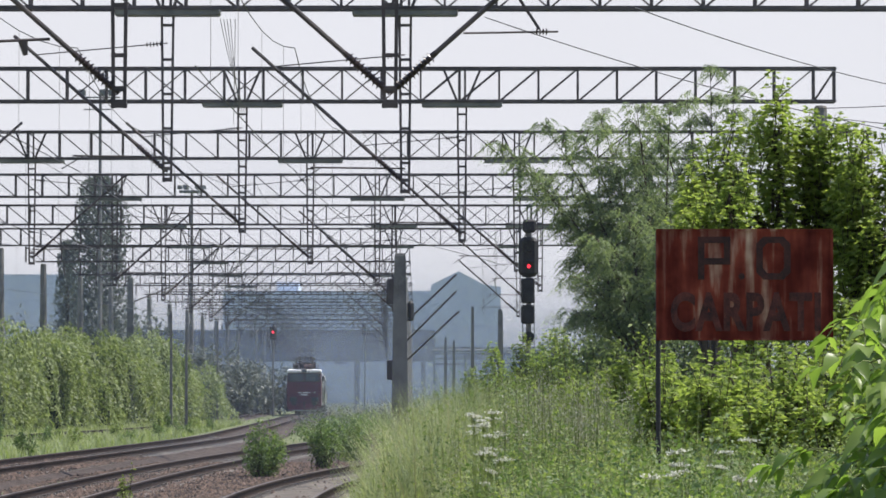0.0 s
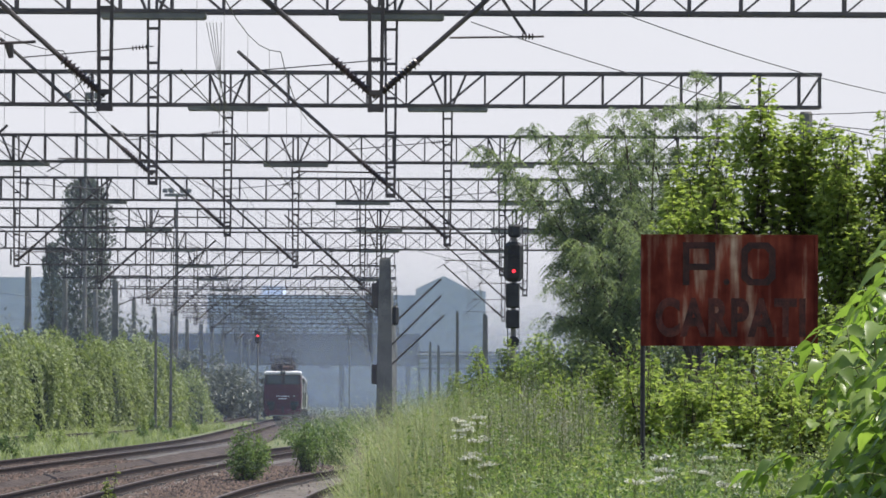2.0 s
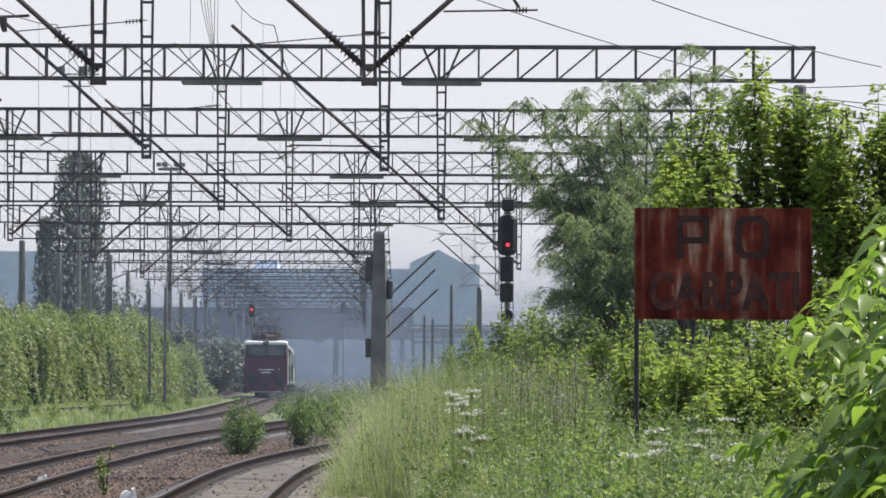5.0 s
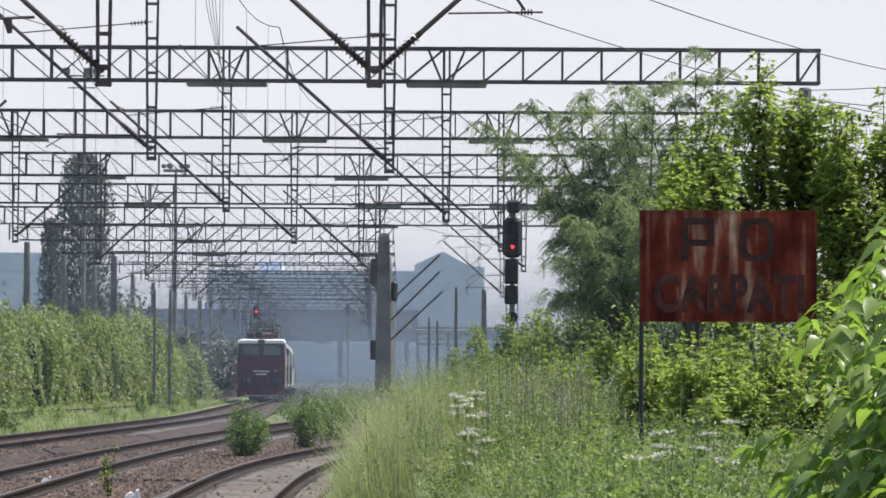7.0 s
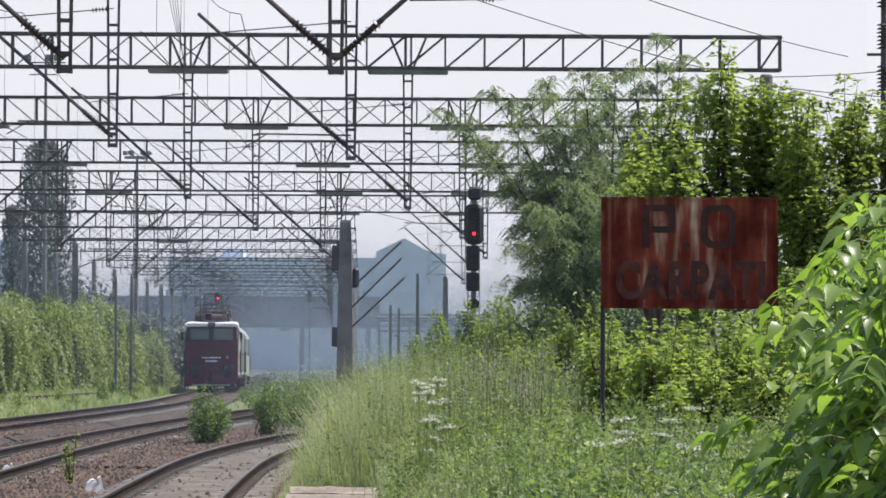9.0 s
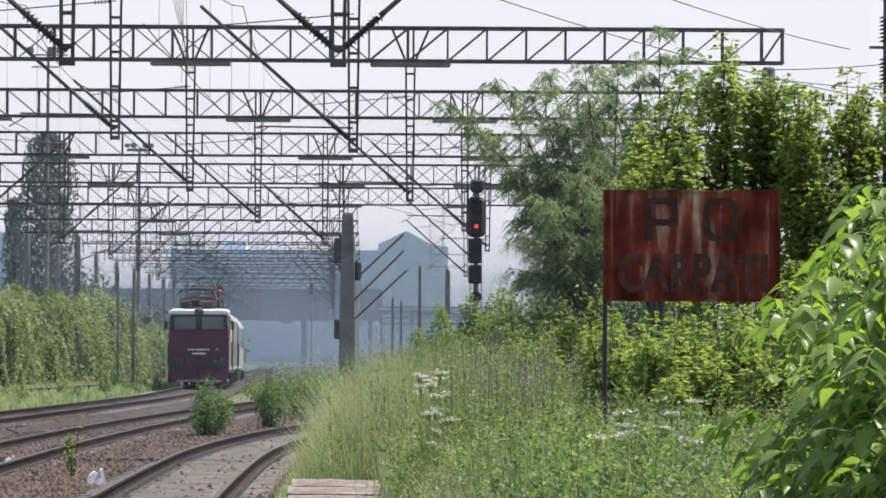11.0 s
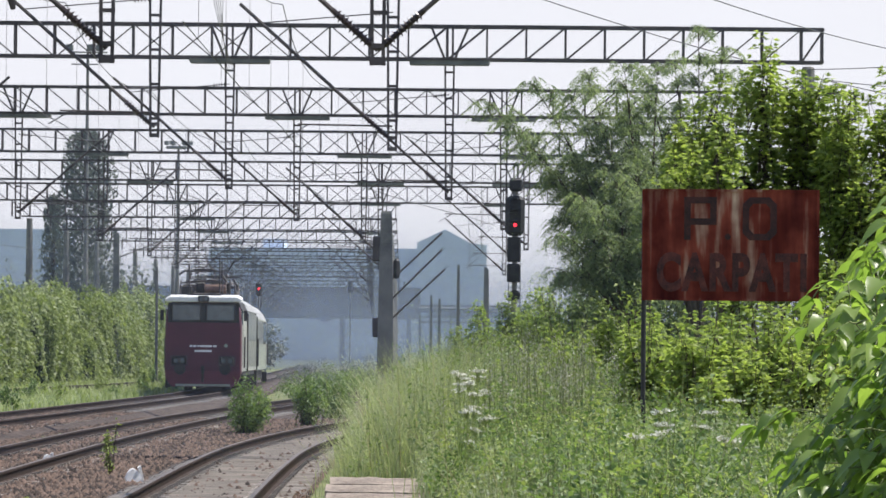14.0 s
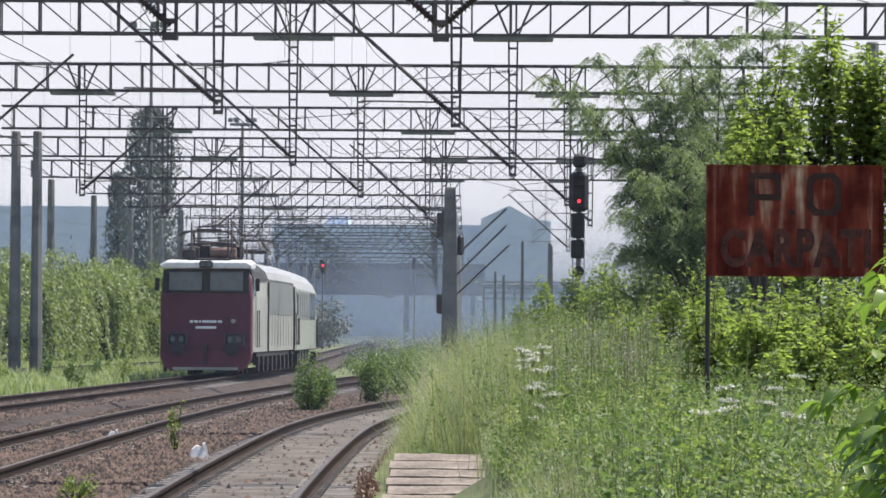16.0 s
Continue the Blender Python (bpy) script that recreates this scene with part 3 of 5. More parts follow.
def make_light_mast(x, y, h, ring):
    m = thing("floodlight_mast", "tall thin floodlight mast in the distance", "light mast", "floodlight masts", pose(x, y, 0))
    part("pole", Shape().tube((0, 0, 0), (0, 0, h), .18, .09, 10), M_CONC, m)
    head = Shape()
    if ring:
        head.tube((0, 0, h - .1), (0, 0, h + .05), .9, .9, 14)
        for i in range(6):
            a = i * math.tau / 6
            head.box((.85 * math.cos(a), .85 * math.sin(a), h + .3), (.35, .3, .3), chamfer=.05)
    else:
        head.bar((-1.3, 0, h - .4), (1.3, 0, h - .4), .1)
        head.bar((-1.1, 0, h - 1.2), (.7, 0, h - 1.2), .08)
        for px in (-1.2, .2, .8):
            head.box((px, -.2, h - .1), (.5, .3, .45), chamfer=.06)
    part("lamp_head", head, M_BEAM, m)


make_light_mast(-22.8, 280, 21.9, False)
make_light_mast(-17.9, 300, 16.2, True)


def make_insulator_post():
    t = thing("insulator_post", "dark line post with ribbed insulators beside the trees", "mast", at=pose(8.85, 75.2, bank(8.85, 75)))
    z0 = -bank(8.85, 75)
    part("pole", Shape().tube((0, 0, 0), (0, 0, 8.6 + z0), .07, .05, 8), M_STEEL, t)
    for zc in (6.6, 7.35, 8.1):
        sh = Shape()
        for i in range(7):
            sh.tube((-.02, -.05, zc + z0 + i * .07), (-.02, -.05, zc + z0 + i * .07 + .03), .12, .07, 10)
        part("insulator", sh, M_INSUL, t)
    part("arm", Shape().bar((-.3, 0, 7.25 + z0), (.5, 0, 7.25 + z0), .05), M_STEEL, t)


make_insulator_post()


# ---- station sign ----
def sign_metal():
    m = bpy.data.materials.new("rusted_sign_paint")
    m.use_nodes = True
    t = m.node_tree
    b = t.nodes["Principled BSDF"]
    co, mp = t.nodes.new("ShaderNodeTexCoord"), t.nodes.new("ShaderNodeMapping")
    mp.inputs["Scale"].default_value = (9.0, 9.0, 1.1)
    n1, n2 = t.nodes.new("ShaderNodeTexNoise"), t.nodes.new("ShaderNodeTexNoise")
    n1.inputs["Scale"].default_value, n1.inputs["Detail"].default_value = 1.0, 8
    n2.inputs["Scale"].default_value, n2.inputs["Detail"].default_value = 3.2, 9
    t.links.new(co.outputs["Object"], mp.inputs[0])
    t.links.new(mp.outputs[0], n1.inputs["Vector"])
    t.links.new(co.outputs["Object"], n2.inputs["Vector"])
    r1, r2 = t.nodes.new("ShaderNodeValToRGB"), t.nodes.new("ShaderNodeValToRGB")
    r1.color_ramp.elements[0].position, r1.color_ramp.elements[0].color = 0.34, rgb((0.11, 0.018, 0.013))
    r1.color_ramp.elements[1].position, r1.color_ramp.elements[1].color = 0.74, rgb((0.55, 0.40, 0.28))
    e = r1.color_ramp.elements.new(0.56)
    e.color = rgb((0.24, 0.052, 0.030))
    r2.color_ramp.elements[0].position, r2.color_ramp.elements[0].color = 0.40, rgb((0.45, 0.3, 0.3))
    r2.color_ramp.elements[1].position, r2.color_ramp.elements[1].color = 0.62, rgb((1, 1, 1))
    mx = t.nodes.new("ShaderNodeMix")
    mx.data_type, mx.blend_type = "RGBA", "MULTIPLY"
    mx.inputs[0].default_value = 1.0
    sp, ball = t.nodes.new("ShaderNodeMapping"), t.nodes.new("ShaderNodeTexGradient")
    sp.inputs["Location"].default_value, sp.inputs["Scale"].default_value = (-1.55, 0, -2.5), (2.1, 1, 1.1)
    ball.gradient_type = "SPHERICAL"
    t.links.new(co.outputs["Object"], sp.inputs[0])
    t.links.new(sp.outputs[0], ball.inputs[0])
    lift = t.nodes.new("ShaderNodeMath")
    lift.operation = "MULTIPLY_ADD"
    lift.inputs[1].default_value = 0.16
    t.links.new(ball.outputs["Fac"], lift.inputs[0])
    t.links.new(n1.outputs["Fac"], lift.inputs[2])
    t.links.new(lift.outputs[0], r1.inputs[0])
    t.links.new(n2.outputs["Fac"], r2.inputs[0])
    t.links.new(r1.outputs[0], mx.inputs[6])
    t.links.new(r2.outputs[0], mx.inputs[7])
    t.links.new(mx.outputs[2], b.inputs["Base Color"])
    b.inputs["Roughness"].default_value, b.inputs["Specular IOR Level"].default_value = 0.75, 0.15
    bp = t.nodes.new("ShaderNodeBump")
    bp.inputs["Strength"].default_value, bp.inputs["Distance"].default_value = 0.4, 0.01
    t.links.new(n2.outputs["Fac"], bp.inputs["Height"])
    t.links.new(bp.outputs[0], b.inputs["Normal"])
    return m


M_SIGN = sign_metal()
M_LETTER = material("faded_dark_lettering", (0.008, 0.004, 0.004), (0.075, 0.022, 0.016), 7.0, 0.7)


M_FADED = material("worn_dark_lettering", (0.009, 0.004, 0.004), (0.13, 0.032, 0.022), 8.0, 0.7)


def text_mesh(body, size, depth, squeeze=1.0):
    cu = bpy.data.curves.new("lettering", "FONT")
    cu.body, cu.size, cu.extrude, cu.offset = body, size, depth, size * 0.042
    cu.space_character = 1.12
    ob = bpy.data.objects.new("lettering", cu)
    scene.collection.objects.link(ob)
    me = bpy.data.meshes.new_from_object(ob.evaluated_get(bpy.context.evaluated_depsgraph_get()))
    bpy.data.objects.remove(ob)
    for v in me.vertices:
        v.co = Vector((v.co.x * squeeze, 0, v.co.y)) + Vector((0, -v.co.z, 0))
    return me


def make_sign():
    s = thing("station_sign", "rusted red metal sign with faded dark letters on a post", "sign", at=pose(1.805, 35.7, bank(1.8, 35.7)))
    z0 = -bank(1.8, 35.7)
    w, h, zb = 1.5, 0.945, 2.18 + z0
    part("board", Shape().box((w / 2, 0, zb + h / 2), (w, 0.006, h)), M_SIGN, s)
    rim = Shape()
    for x in (0.012, w - 0.012):
        rim.box((x, -0.004, zb + h / 2), (0.024, 0.025, h))
    rim.box((w / 2, -.004, zb + h - .01), (w - .05, .022, .02)).box((w / 2, -.004, zb + .01), (w - .05, .022, .02))
    part("rim", rim, M_SIGN, s)
    part("post", Shape().tube((0.018, 0.03, 0), (0.018, 0.03, zb + h - .02), 0.021, n=10), M_BLACK, s, "thin dark steel post")
    k, y = .055, -.006
    pz = zb + .515
    part("lettering", Shape().box((.355 + k / 2, y, pz + .182), (k, .004, .365)).box((.355 + .165, y, pz + .337), (.22, .004, k)).box((.355 + .165, y, pz + .155), (.22, .004, k))
         .box((.355 + .2475, y, pz + .246), (k, .004, .127)), M_LETTER, s, "faded dark letter P")
    outer = [(.85, .06), (.85, .305), (.91, .365), (1.08, .365), (1.14, .305), (1.14, .06), (1.08, 0), (.91, 0)]
    inner = [(.995 + (x - .995) * .62, .1825 + (z - .1825) * .70) for x, z in outer]
    v = [(x, q, pz + z) for q in (y - .002, y + .002) for x, z in outer + inner]
    e = [(i, (i + 1) % 8) for i in range(8)]
    ring = Shape().raw(v, [(i, j, j + 8, i + 8) for i, j in e] + [(j + 16, i + 16, i + 24, j + 24) for i, j in e] + [(j, i, i + 16, j + 16) for i, j in e] + [(i + 8, j + 8, j + 24, i + 24) for i, j in e])
    part("lettering", ring, M_LETTER, s, "faded dark letter O")
    for word, x, z, w, h, mat in ((".", .70, .515, .05, .055, M_LETTER), ("CARPATI", .125, .075, 1.27, .335, M_FADED)):
        a = text_mesh(word, .5, 0.002, 1.0)
        lo = [min(v.co[k] for v in a.vertices) for k in range(3)]
        hi = [max(v.co[k] for v in a.vertices) for k in range(3)]
        for v in a.vertices:
            v.co.x = (v.co.x - lo[0]) * w / (hi[0] - lo[0])
            v.co.z = (v.co.z - lo[2]) * h / (hi[2] - lo[2])
        a.materials.append(mat)
        part("lettering", a, mat, s, at=pose(x, -0.008, zb + z))


make_sign()


# ---- train ----
def body_ring(y, w, zb, zt, k=1.0):
    half = [(1.0, zb), (1.0, zb + (zt - zb) * .62), (.955, zb + (zt - zb) * .84), (.84, zb + (zt - zb) * .93), (.5, zb + (zt - zb) * .985), (0, zt)]
    pts = [(a * w / 2 * k, y, z) for a, z in half] + [(-a * w / 2 * k, y, z) for a, z in half[-2::-1]]
    return pts


def bogie(parent, y, n):
    b = part("bogie", Shape().box((0, y, .62), (2.3, n * 1.55, .45), chamfer=.06).box((1.12, y, .55), (.16, n * 1.5, .3)).box((-1.12, y, .55), (.16, n * 1.5, .3)), M_DARK, parent)
    for i in range(n):
        yy = y + (i - (n - 1) / 2) * 1.75
        for s in (-.75, .75):
            part("wheel", Shape().tube((s - .065, yy, .5), (s + .065, yy, .5), .48, n=20).tube((s - .085, yy, .5), (s - .05, yy, .5), .51, n=20), M_DARK, b)


def make_loco():
    L = 19.8
    t = thing("electric_locomotive", "burgundy and cream electric locomotive with its rear pantograph raised", "locomotive")
    f = -L / 2
    sh = Shape().loft([body_ring(f + .35, 2.96, .95, 3.84), body_ring(-f - .35, 2.96, .95, 3.84)], 0)
    part("body", sh, M_CREAM, t, "cream painted side walls")
    cab = Shape().loft([body_ring(f, 2.86, .92, 3.62, 1), body_ring(f + .06, 2.94, .9, 3.74), body_ring(f + .36, 2.98, .9, 3.86)])
    part("front", cab, M_RED, t, "burgundy painted cab front")
    rear = Shape().loft([body_ring(-f, 2.86, .92, 3.62), body_ring(-f - .36, 2.98, .9, 3.86)][::-1])
    part("rear", rear, M_RED, t)
    vis = Shape().loft([[(-1.45, y, z0), (1.45, y, z0), (1.47, y, z1 - .1), (1.3, y, z1), (-1.3, y, z1), (-1.47, y, z1 - .1)]
                        for y, z0, z1 in ((f - .10, 3.66, 3.81), (f - .06, 3.63, 3.87), (f + 1.6, 3.66, 3.93))])
    part("visor", vis, M_WHITE, t, "cream white visor over the windscreens")
    lamp = part("top_headlight", Shape().box((0, f - .12, 3.76), (.44, .12, .24), chamfer=.05), M_BLACK, t)
    for s in (-.1, .1):
        part("lens", Shape().tube((s, f - .18, 3.76), (s, f - .195, 3.76), .075, n=12), M_GLASS, lamp)
    part("screen_surround", Shape().box((0, f - .004, 3.22), (2.76, .03, .76), chamfer=.012), M_BLACK, t)
    for s in (-1, 1):
        fr = part("windscreen", Shape().box((s * .66, f - .012, 3.22), (1.16, .05, .70), chamfer=.02), M_BLACK, t)
        part("pane", Shape().box((s * .66, f - .045, 3.22), (1.04, .02, .58)), M_GLASS, fr)
        part("wiper", Shape().bar((s * .3, f - .07, 2.92), (s * .75, f - .07, 3.3), .018), M_BLACK, fr)
        lt = part("headlight", Shape().box((s * .92, f - .05, 1.36), (.56, .14, .34), chamfer=.06), M_BLACK, t, "twin headlight in dark frame")
        part("bezel", Shape().box((s * .92, f - .122, 1.545), (.6, .03, .035)).box((s * .92, f - .122, 1.175), (.6, .03, .035)).box((s * .92 - .3, f - .122, 1.36), (.035, .03, .4)).box((s * .92 + .3, f - .122, 1.36), (.035, .03, .4)), M_BEZEL, lt)
        for k in (-.13, .13):
            part("lens", Shape().tube((s * .92 + k, f - .12, 1.36), (s * .92 + k, f - .135, 1.36), .085, n=12), M_GLASS, lt)
        bu = part("buffer", Shape().tube((s * .87, f - .55, 1.04), (s * .87, f + .1, 1.04), .1).tube((s * .87, f - .60, 1.04), (s * .87, f - .55, 1.04), .22, .22, 16), M_DARK, t)
        mi = Shape().box((s * 1.62, f + .42, 3.12), (.14, .10, .42), chamfer=.02).bar((s * 1.45, f + .42, 3.25), (s * 1.6, f + .42, 3.25), .03)
        part("mirror", mi, M_BLACK, t)
        for yy in (f + 1.0, -f - 1.0):
            part("cab_window", Shape().box((s * 1.475, yy - .1, 3.05), (.03, .62, .6), chamfer=.01), M_GLASS, t)
            dr = part("cab_door", Shape().box((s * 1.482, yy + .75, 2.2), (.03, .62, 2.1)), M_COACH, t)
            for q in (-.42, .42):
                part("handrail", Shape().tube((s * 1.55, yy + .75 + q, 1.1), (s * 1.55, yy + .75 + q, 2.3), .018, n=6), M_DARK, dr)
        part("louvre_band", Shape().box((s * 1.452, 3.2, 2.75), (.08, 11.6, 1.1), chamfer=.012), M_BAND, t, "long grey louvre panel")
        for q in range(9):
            part("side_rib", Shape().box((s * 1.487, -2.6 + q * 1.35, 1.75), (.02, .05, 1.3)), M_COACH, t)
        for yy in (f + 6.7, -f - .5):
            part("handrail", Shape().box((s * 1.50, yy, 2.1), (.06, .16, 2.3)), M_DARK, t)
    ap = Shape().loft([[(-w, f - .06, z), (w, f - .06, z), (w, f + .5, z), (-w, f + .5, z)] for z, w in ((.36, 1.15), (.50, 1.33), (.72, 1.45), (.97, 1.47))])
    part("apron", ap, M_CRIMSON, t, "burgundy apron with worn pale lower edge")
    part("buffer_beam", Shape().box((0, f - .09, .42), (2.1, .06, .09)), M_COACH, t)
    part("coupling", Shape().box((0, f - .22, 1.02), (.12, .3, .3)).tube((0, f - .3, .95), (0, f - .3, .55), .04), M_DARK, t)
    bars = Shape()
    for z, ws in ((1.93, (.10, .12, .06, .46, .14)), (1.74, (.66,))):
        x = -sum(ws) / 2 - .04 * (len(ws) - 1) / 2
        for w in ws:
            bars.box((x + w / 2, f - .012, z), (w, .03, .075))
            x += w + .04
    part("front_marking", bars, M_WHITE, t, "small white unreadable lettering")
    part("emblem", Shape().tube((.88, f - .03, 1.95), (.88, f + .02, 1.95), .075, n=12), M_COACH, t)
    part("skirt", Shape().box((1.38, 0, .72), (.12, 15, .42)).box((-1.38, 0, .72), (.12, 15, .42)).box((0, 0, .8), (2.4, 8, .5)), M_DARK, t)
    for s in (-1, 1):
        for q in range(9):
            part("step", Shape().box((s * 1.5, -7.8 + q * 1.95, .55), (.10, .35, .5)), M_DARK, t)
    roof = part("roof_panel", Shape().box((0, .0, 3.93), (1.2, 16.6, .16), chamfer=.05), M_DARK, t, "dark roof with electrical equipment")
    arch = [(-1.47, 3.32), (-1.36, 3.58), (-1.08, 3.80), (-.6, 3.93), (.6, 3.93), (1.08, 3.80), (1.36, 3.58), (1.47, 3.32)]
    part("front_roof", Shape().loft([[(x, y, z) for x, z in arch] for y in (f + .7, f + 6.5)]), M_DARK, t, "dark curved roof over the cab")
    part("hood", Shape().loft([[(x, y, z + .05) for x, z in arch] for y in (f + 6.9, -f - .6)]), M_ROOF, t, "light grey curved roof hood")
    part("air_tank", Shape().tube((-.05, f + 1.9, 4.16), (.8, f + 1.9, 4.16), .19, n=14), material("brown_tank", (.12, .072, .058), (.20, .13, .10), 3), roof, "brown cylindrical roof tank")
    for yy in (f + 2.9, -f - 3.4):
        pan = Shape()
        for s in (-.75, .75):
            pan.bar((s, yy - 1.1, 4.42), (s, yy + 1.1, 4.42), .085)
            pan.bar((s, yy - 1.0, 4.45), (-s, yy + 1.0, 4.6), .05)
            pan.bar((s, yy + 1.0, 4.47), (s * .8, yy - .9, 4.80), .07)
            for q in (-.9, .9):
                for r in range(4):
                    pan.tube((s, yy + q, 4.0 + r * .07), (s, yy + q, 4.04 + r * .07), .09, .05, 8)
        for q in (-.95, .0, .95):
            pan.bar((-.75, yy + q, 4.45), (.75, yy + q, 4.45), .075)
        for q in (-.2, .2):
            pan.bar((-.85, yy - .9 + q, 4.86), (.85, yy - .9 + q, 4.86), .06)
            pan.bar((-.85, yy - .9 + q, 4.86), (-1.05, yy - .9 + q, 4.72), .06)
            pan.bar((.85, yy - .9 + q, 4.86), (1.05, yy - .9 + q, 4.72), .06)
        if yy > 0:
            for s in (-1, 1):
                pan.bar((s * .55, yy, 4.5), (s * .25, yy + .9, 5.05), .05)
                pan.bar((s * .25, yy + .9, 5.05), (s * .6, yy, 5.62), .04)
            pan.bar((-.25, yy + .9, 5.05), (.25, yy + .9, 5.05), .05)
            pan.bar((-.7, yy, 5.66), (.7, yy, 5.66), .05)
        part("pantograph", pan, M_STEEL, roof, "dark raised pantograph" if yy > 0 else "dark folded pantograph")
    for q in range(6):
        ins = Shape()
        for r in range(4):
            ins.tube((-.5 + .9 * (q % 2), f + 2.3 + q * .5, 4.0 + r * .08), (-.5 + .9 * (q % 2), f + 2.3 + q * .5, 4.05 + r * .08), .08, .05, 8)
        part("roof_insulator", ins, M_INSUL, roof)
    for x, y, z, w, l, h in ((-.75, f + 1.7, 4.12, .5, .5, .34), (-.2, f + 2.0, 4.2, .35, .4, .46), (.55, f + 3.6, 4.25, .7, .8, .4), (-.6, f + 4.6, 4.2, .8, .9, .4)):
        part("roof_equipment", Shape().box((x, y, z), (w, l, h), chamfer=.05), M_DARK, roof)
    for x, h in ((-.95, .5), (-.62, 1.15), (.55, 1.35), (.66, 1.2), (.95, .55), (1.15, .45)):
        part("roof_conductor", Shape().tube((x, f + 1.6 + x * .2, 3.95), (x, f + 1.6 + x * .2, 4.0 + h), .03, n=8), M_STEEL, roof)
    for x0, x1, z in ((-.62, .55, 4.62), (-.45, .4, 5.0), (-.95, -.3, 4.4)):
        part("busbar", Shape().bar((x0, f + 1.7, z), (x1, f + 1.9, z + .05), .045), M_STEEL, roof)
    part("contact_strip", Shape().box((-.1, f + 2.2, 4.9), (.8, .3, .1), chamfer=.03), M_DARK, roof)
    bogie(t, -5.2, 3)
    bogie(t, 5.2, 3)
    return t


def make_coach():
    L = 21.0
    t = thing("passenger_coach", "pale grey-green passenger coach with rounded roof behind the locomotive", "railway coach")
    f = -L / 2
    part("body", Shape().loft([[(-1.42, y, .9), (1.42, y, .9), (1.44, y, 2.4), (1.40, y, 3.2), (-1.40, y, 3.2), (-1.44, y, 2.4)] for y in (f, -f)]), M_COACH, t)
    arch = [(-1.40, 3.2), (-1.25, 3.52), (-.95, 3.82), (-.5, 4.0), (0, 4.05), (.5, 4.0), (.95, 3.82), (1.25, 3.52), (1.40, 3.2)]
    part("roof", Shape().loft([[(x * k, y, 3.2 + (z - 3.2) * k) for x, z in arch] for y, k in ((f, .93), (f + .25, 1), (-f - .25, 1), (-f, .93))]), M_ROOF, t, "light grey rounded roof")
    for s in (-1, 1):
        for q in range(9):
            # Grey of the first six windows is a reflection put into the colour.
            dull = q < 6
            w = part("window", Shape().box((s * 1.43, f + 2.9 + q * 1.9, 2.6), (.03, 1.84, 1.05), chamfer=.012), M_BAND if dull else M_DARK, t)
            part("pane", Shape().box((s * 1.447, f + 2.9 + q * 1.9, 2.6), (.012, 1.66, .88)), M_BAND if dull else M_GLASS, w, "window pane coloured grey for its reflection" if dull else "")
        for yy in (f + 1.2, -f - 1.2):
            d = part("door", Shape().box((s * 1.436, yy, 2.05), (.03, .85, 2.1)), M_CREAM, t)
            part("door_window", Shape().box((s * 1.455, yy, 2.6), (.012, .5, .75)), M_GLASS, d)
            for q in (-.55, .55):
                part("handrail", Shape().tube((s * 1.5, yy + q, 1.1), (s * 1.5, yy + q, 2.1), .02, n=6), M_DARK, d)
            part("footstep", Shape().box((s * 1.35, yy, .5), (.25, .8, .5)), M_DARK, t)
        for q in range(4):
            part("underframe_box", Shape().box((s * 1.05, -3.9 + q * 2.6, .68), (.6, 1.5, .5), chamfer=.04), M_DARK, t)
    for yy in (f - .12, -f + .12):
        part("gangway", Shape().box((0, yy, 2.2), (1.2, .3, 2.3), chamfer=.06), M_DARK, t)
    bogie(t, -7.6, 2)
    bogie(t, 7.6, 2)
    return t


def lower_body(t, dz):
    """Sets the body down on its bogies."""
    done = set()
    for o in t.children_recursive:
        if o.name.startswith(("bogie", "wheel")) or o.data in done:
            continue
        done.add(o.data)
        o.data.transform(Matrix.Translation((0, 0, dz)))


LOCO = make_loco()
lower_body(LOCO, -0.17)
COACH = make_coach()
lower_body(COACH, -0.16)


# ---- plants ----
def leaves_fine(pos, axis, length, width, droop, up=1.5):
    """Curved, pointed leaves with a folded midrib; six cross-sections each."""
    n = len(pos)
    axis = unit(axis)
    side = unit(np.cross(axis, RNG.normal(size=(n, 3)) * 0.6 + np.array([0, 0, up])))
    nrm = np.cross(side, axis)
    u = np.array([0, .12, .3, .52, .76, 1.0])
    wd = np.array([.03, .62, 1.0, .86, .46, .02])
    L, W, D = length[:, None, None], width[:, None, None], droop[:, None, None]
    mid = pos[:, None] + axis[:, None] * L * u[None, :, None] + np.array([0, 0, -1.0]) * L * D * (u ** 2)[None, :, None]
    off = side[:, None] * W * .5 * wd[None, :, None]
    lift = nrm[:, None] * W * .16 * wd[None, :, None]
    v = np.stack([mid + off + lift, mid, mid - off + lift], 2).reshape(-1, 3)
    q = []
    for k in range(5):
        for c in (0, 1):
            a = k * 3 + c
            q.append([a, a + 1, a + 4, a + 3])
    return v, (np.arange(n)[:, None, None] * 18 + np.array(q)[None]).reshape(-1, 4)


def bent(a, b, n, rise, sag=0.0):
    """Points on an arching stem from a to b."""
    return [a.lerp(b, u / n) + Vector((0, 0, rise * math.sin(u / n * math.pi) - sag * (u / n) ** 3)) for u in range(n + 1)]


def stem_mesh(name, runs):
    """Tapered round stems, each run a list of points with its first and last radius."""
    A, B, R, S = [], [], [], []
    for pts, r0, r1 in runs:
        n = len(pts) - 1
        for k in range(n):
            A.append(pts[k]), B.append(pts[k + 1])
            R.append(r0 + (r1 - r0) * k / n), S.append(r0 + (r1 - r0) * (k + 1) / n)
    v, f = sticks(np.array(A), np.array(B), np.array(R), np.array(S))
    return np_mesh(name, v, f, [M_BARK])


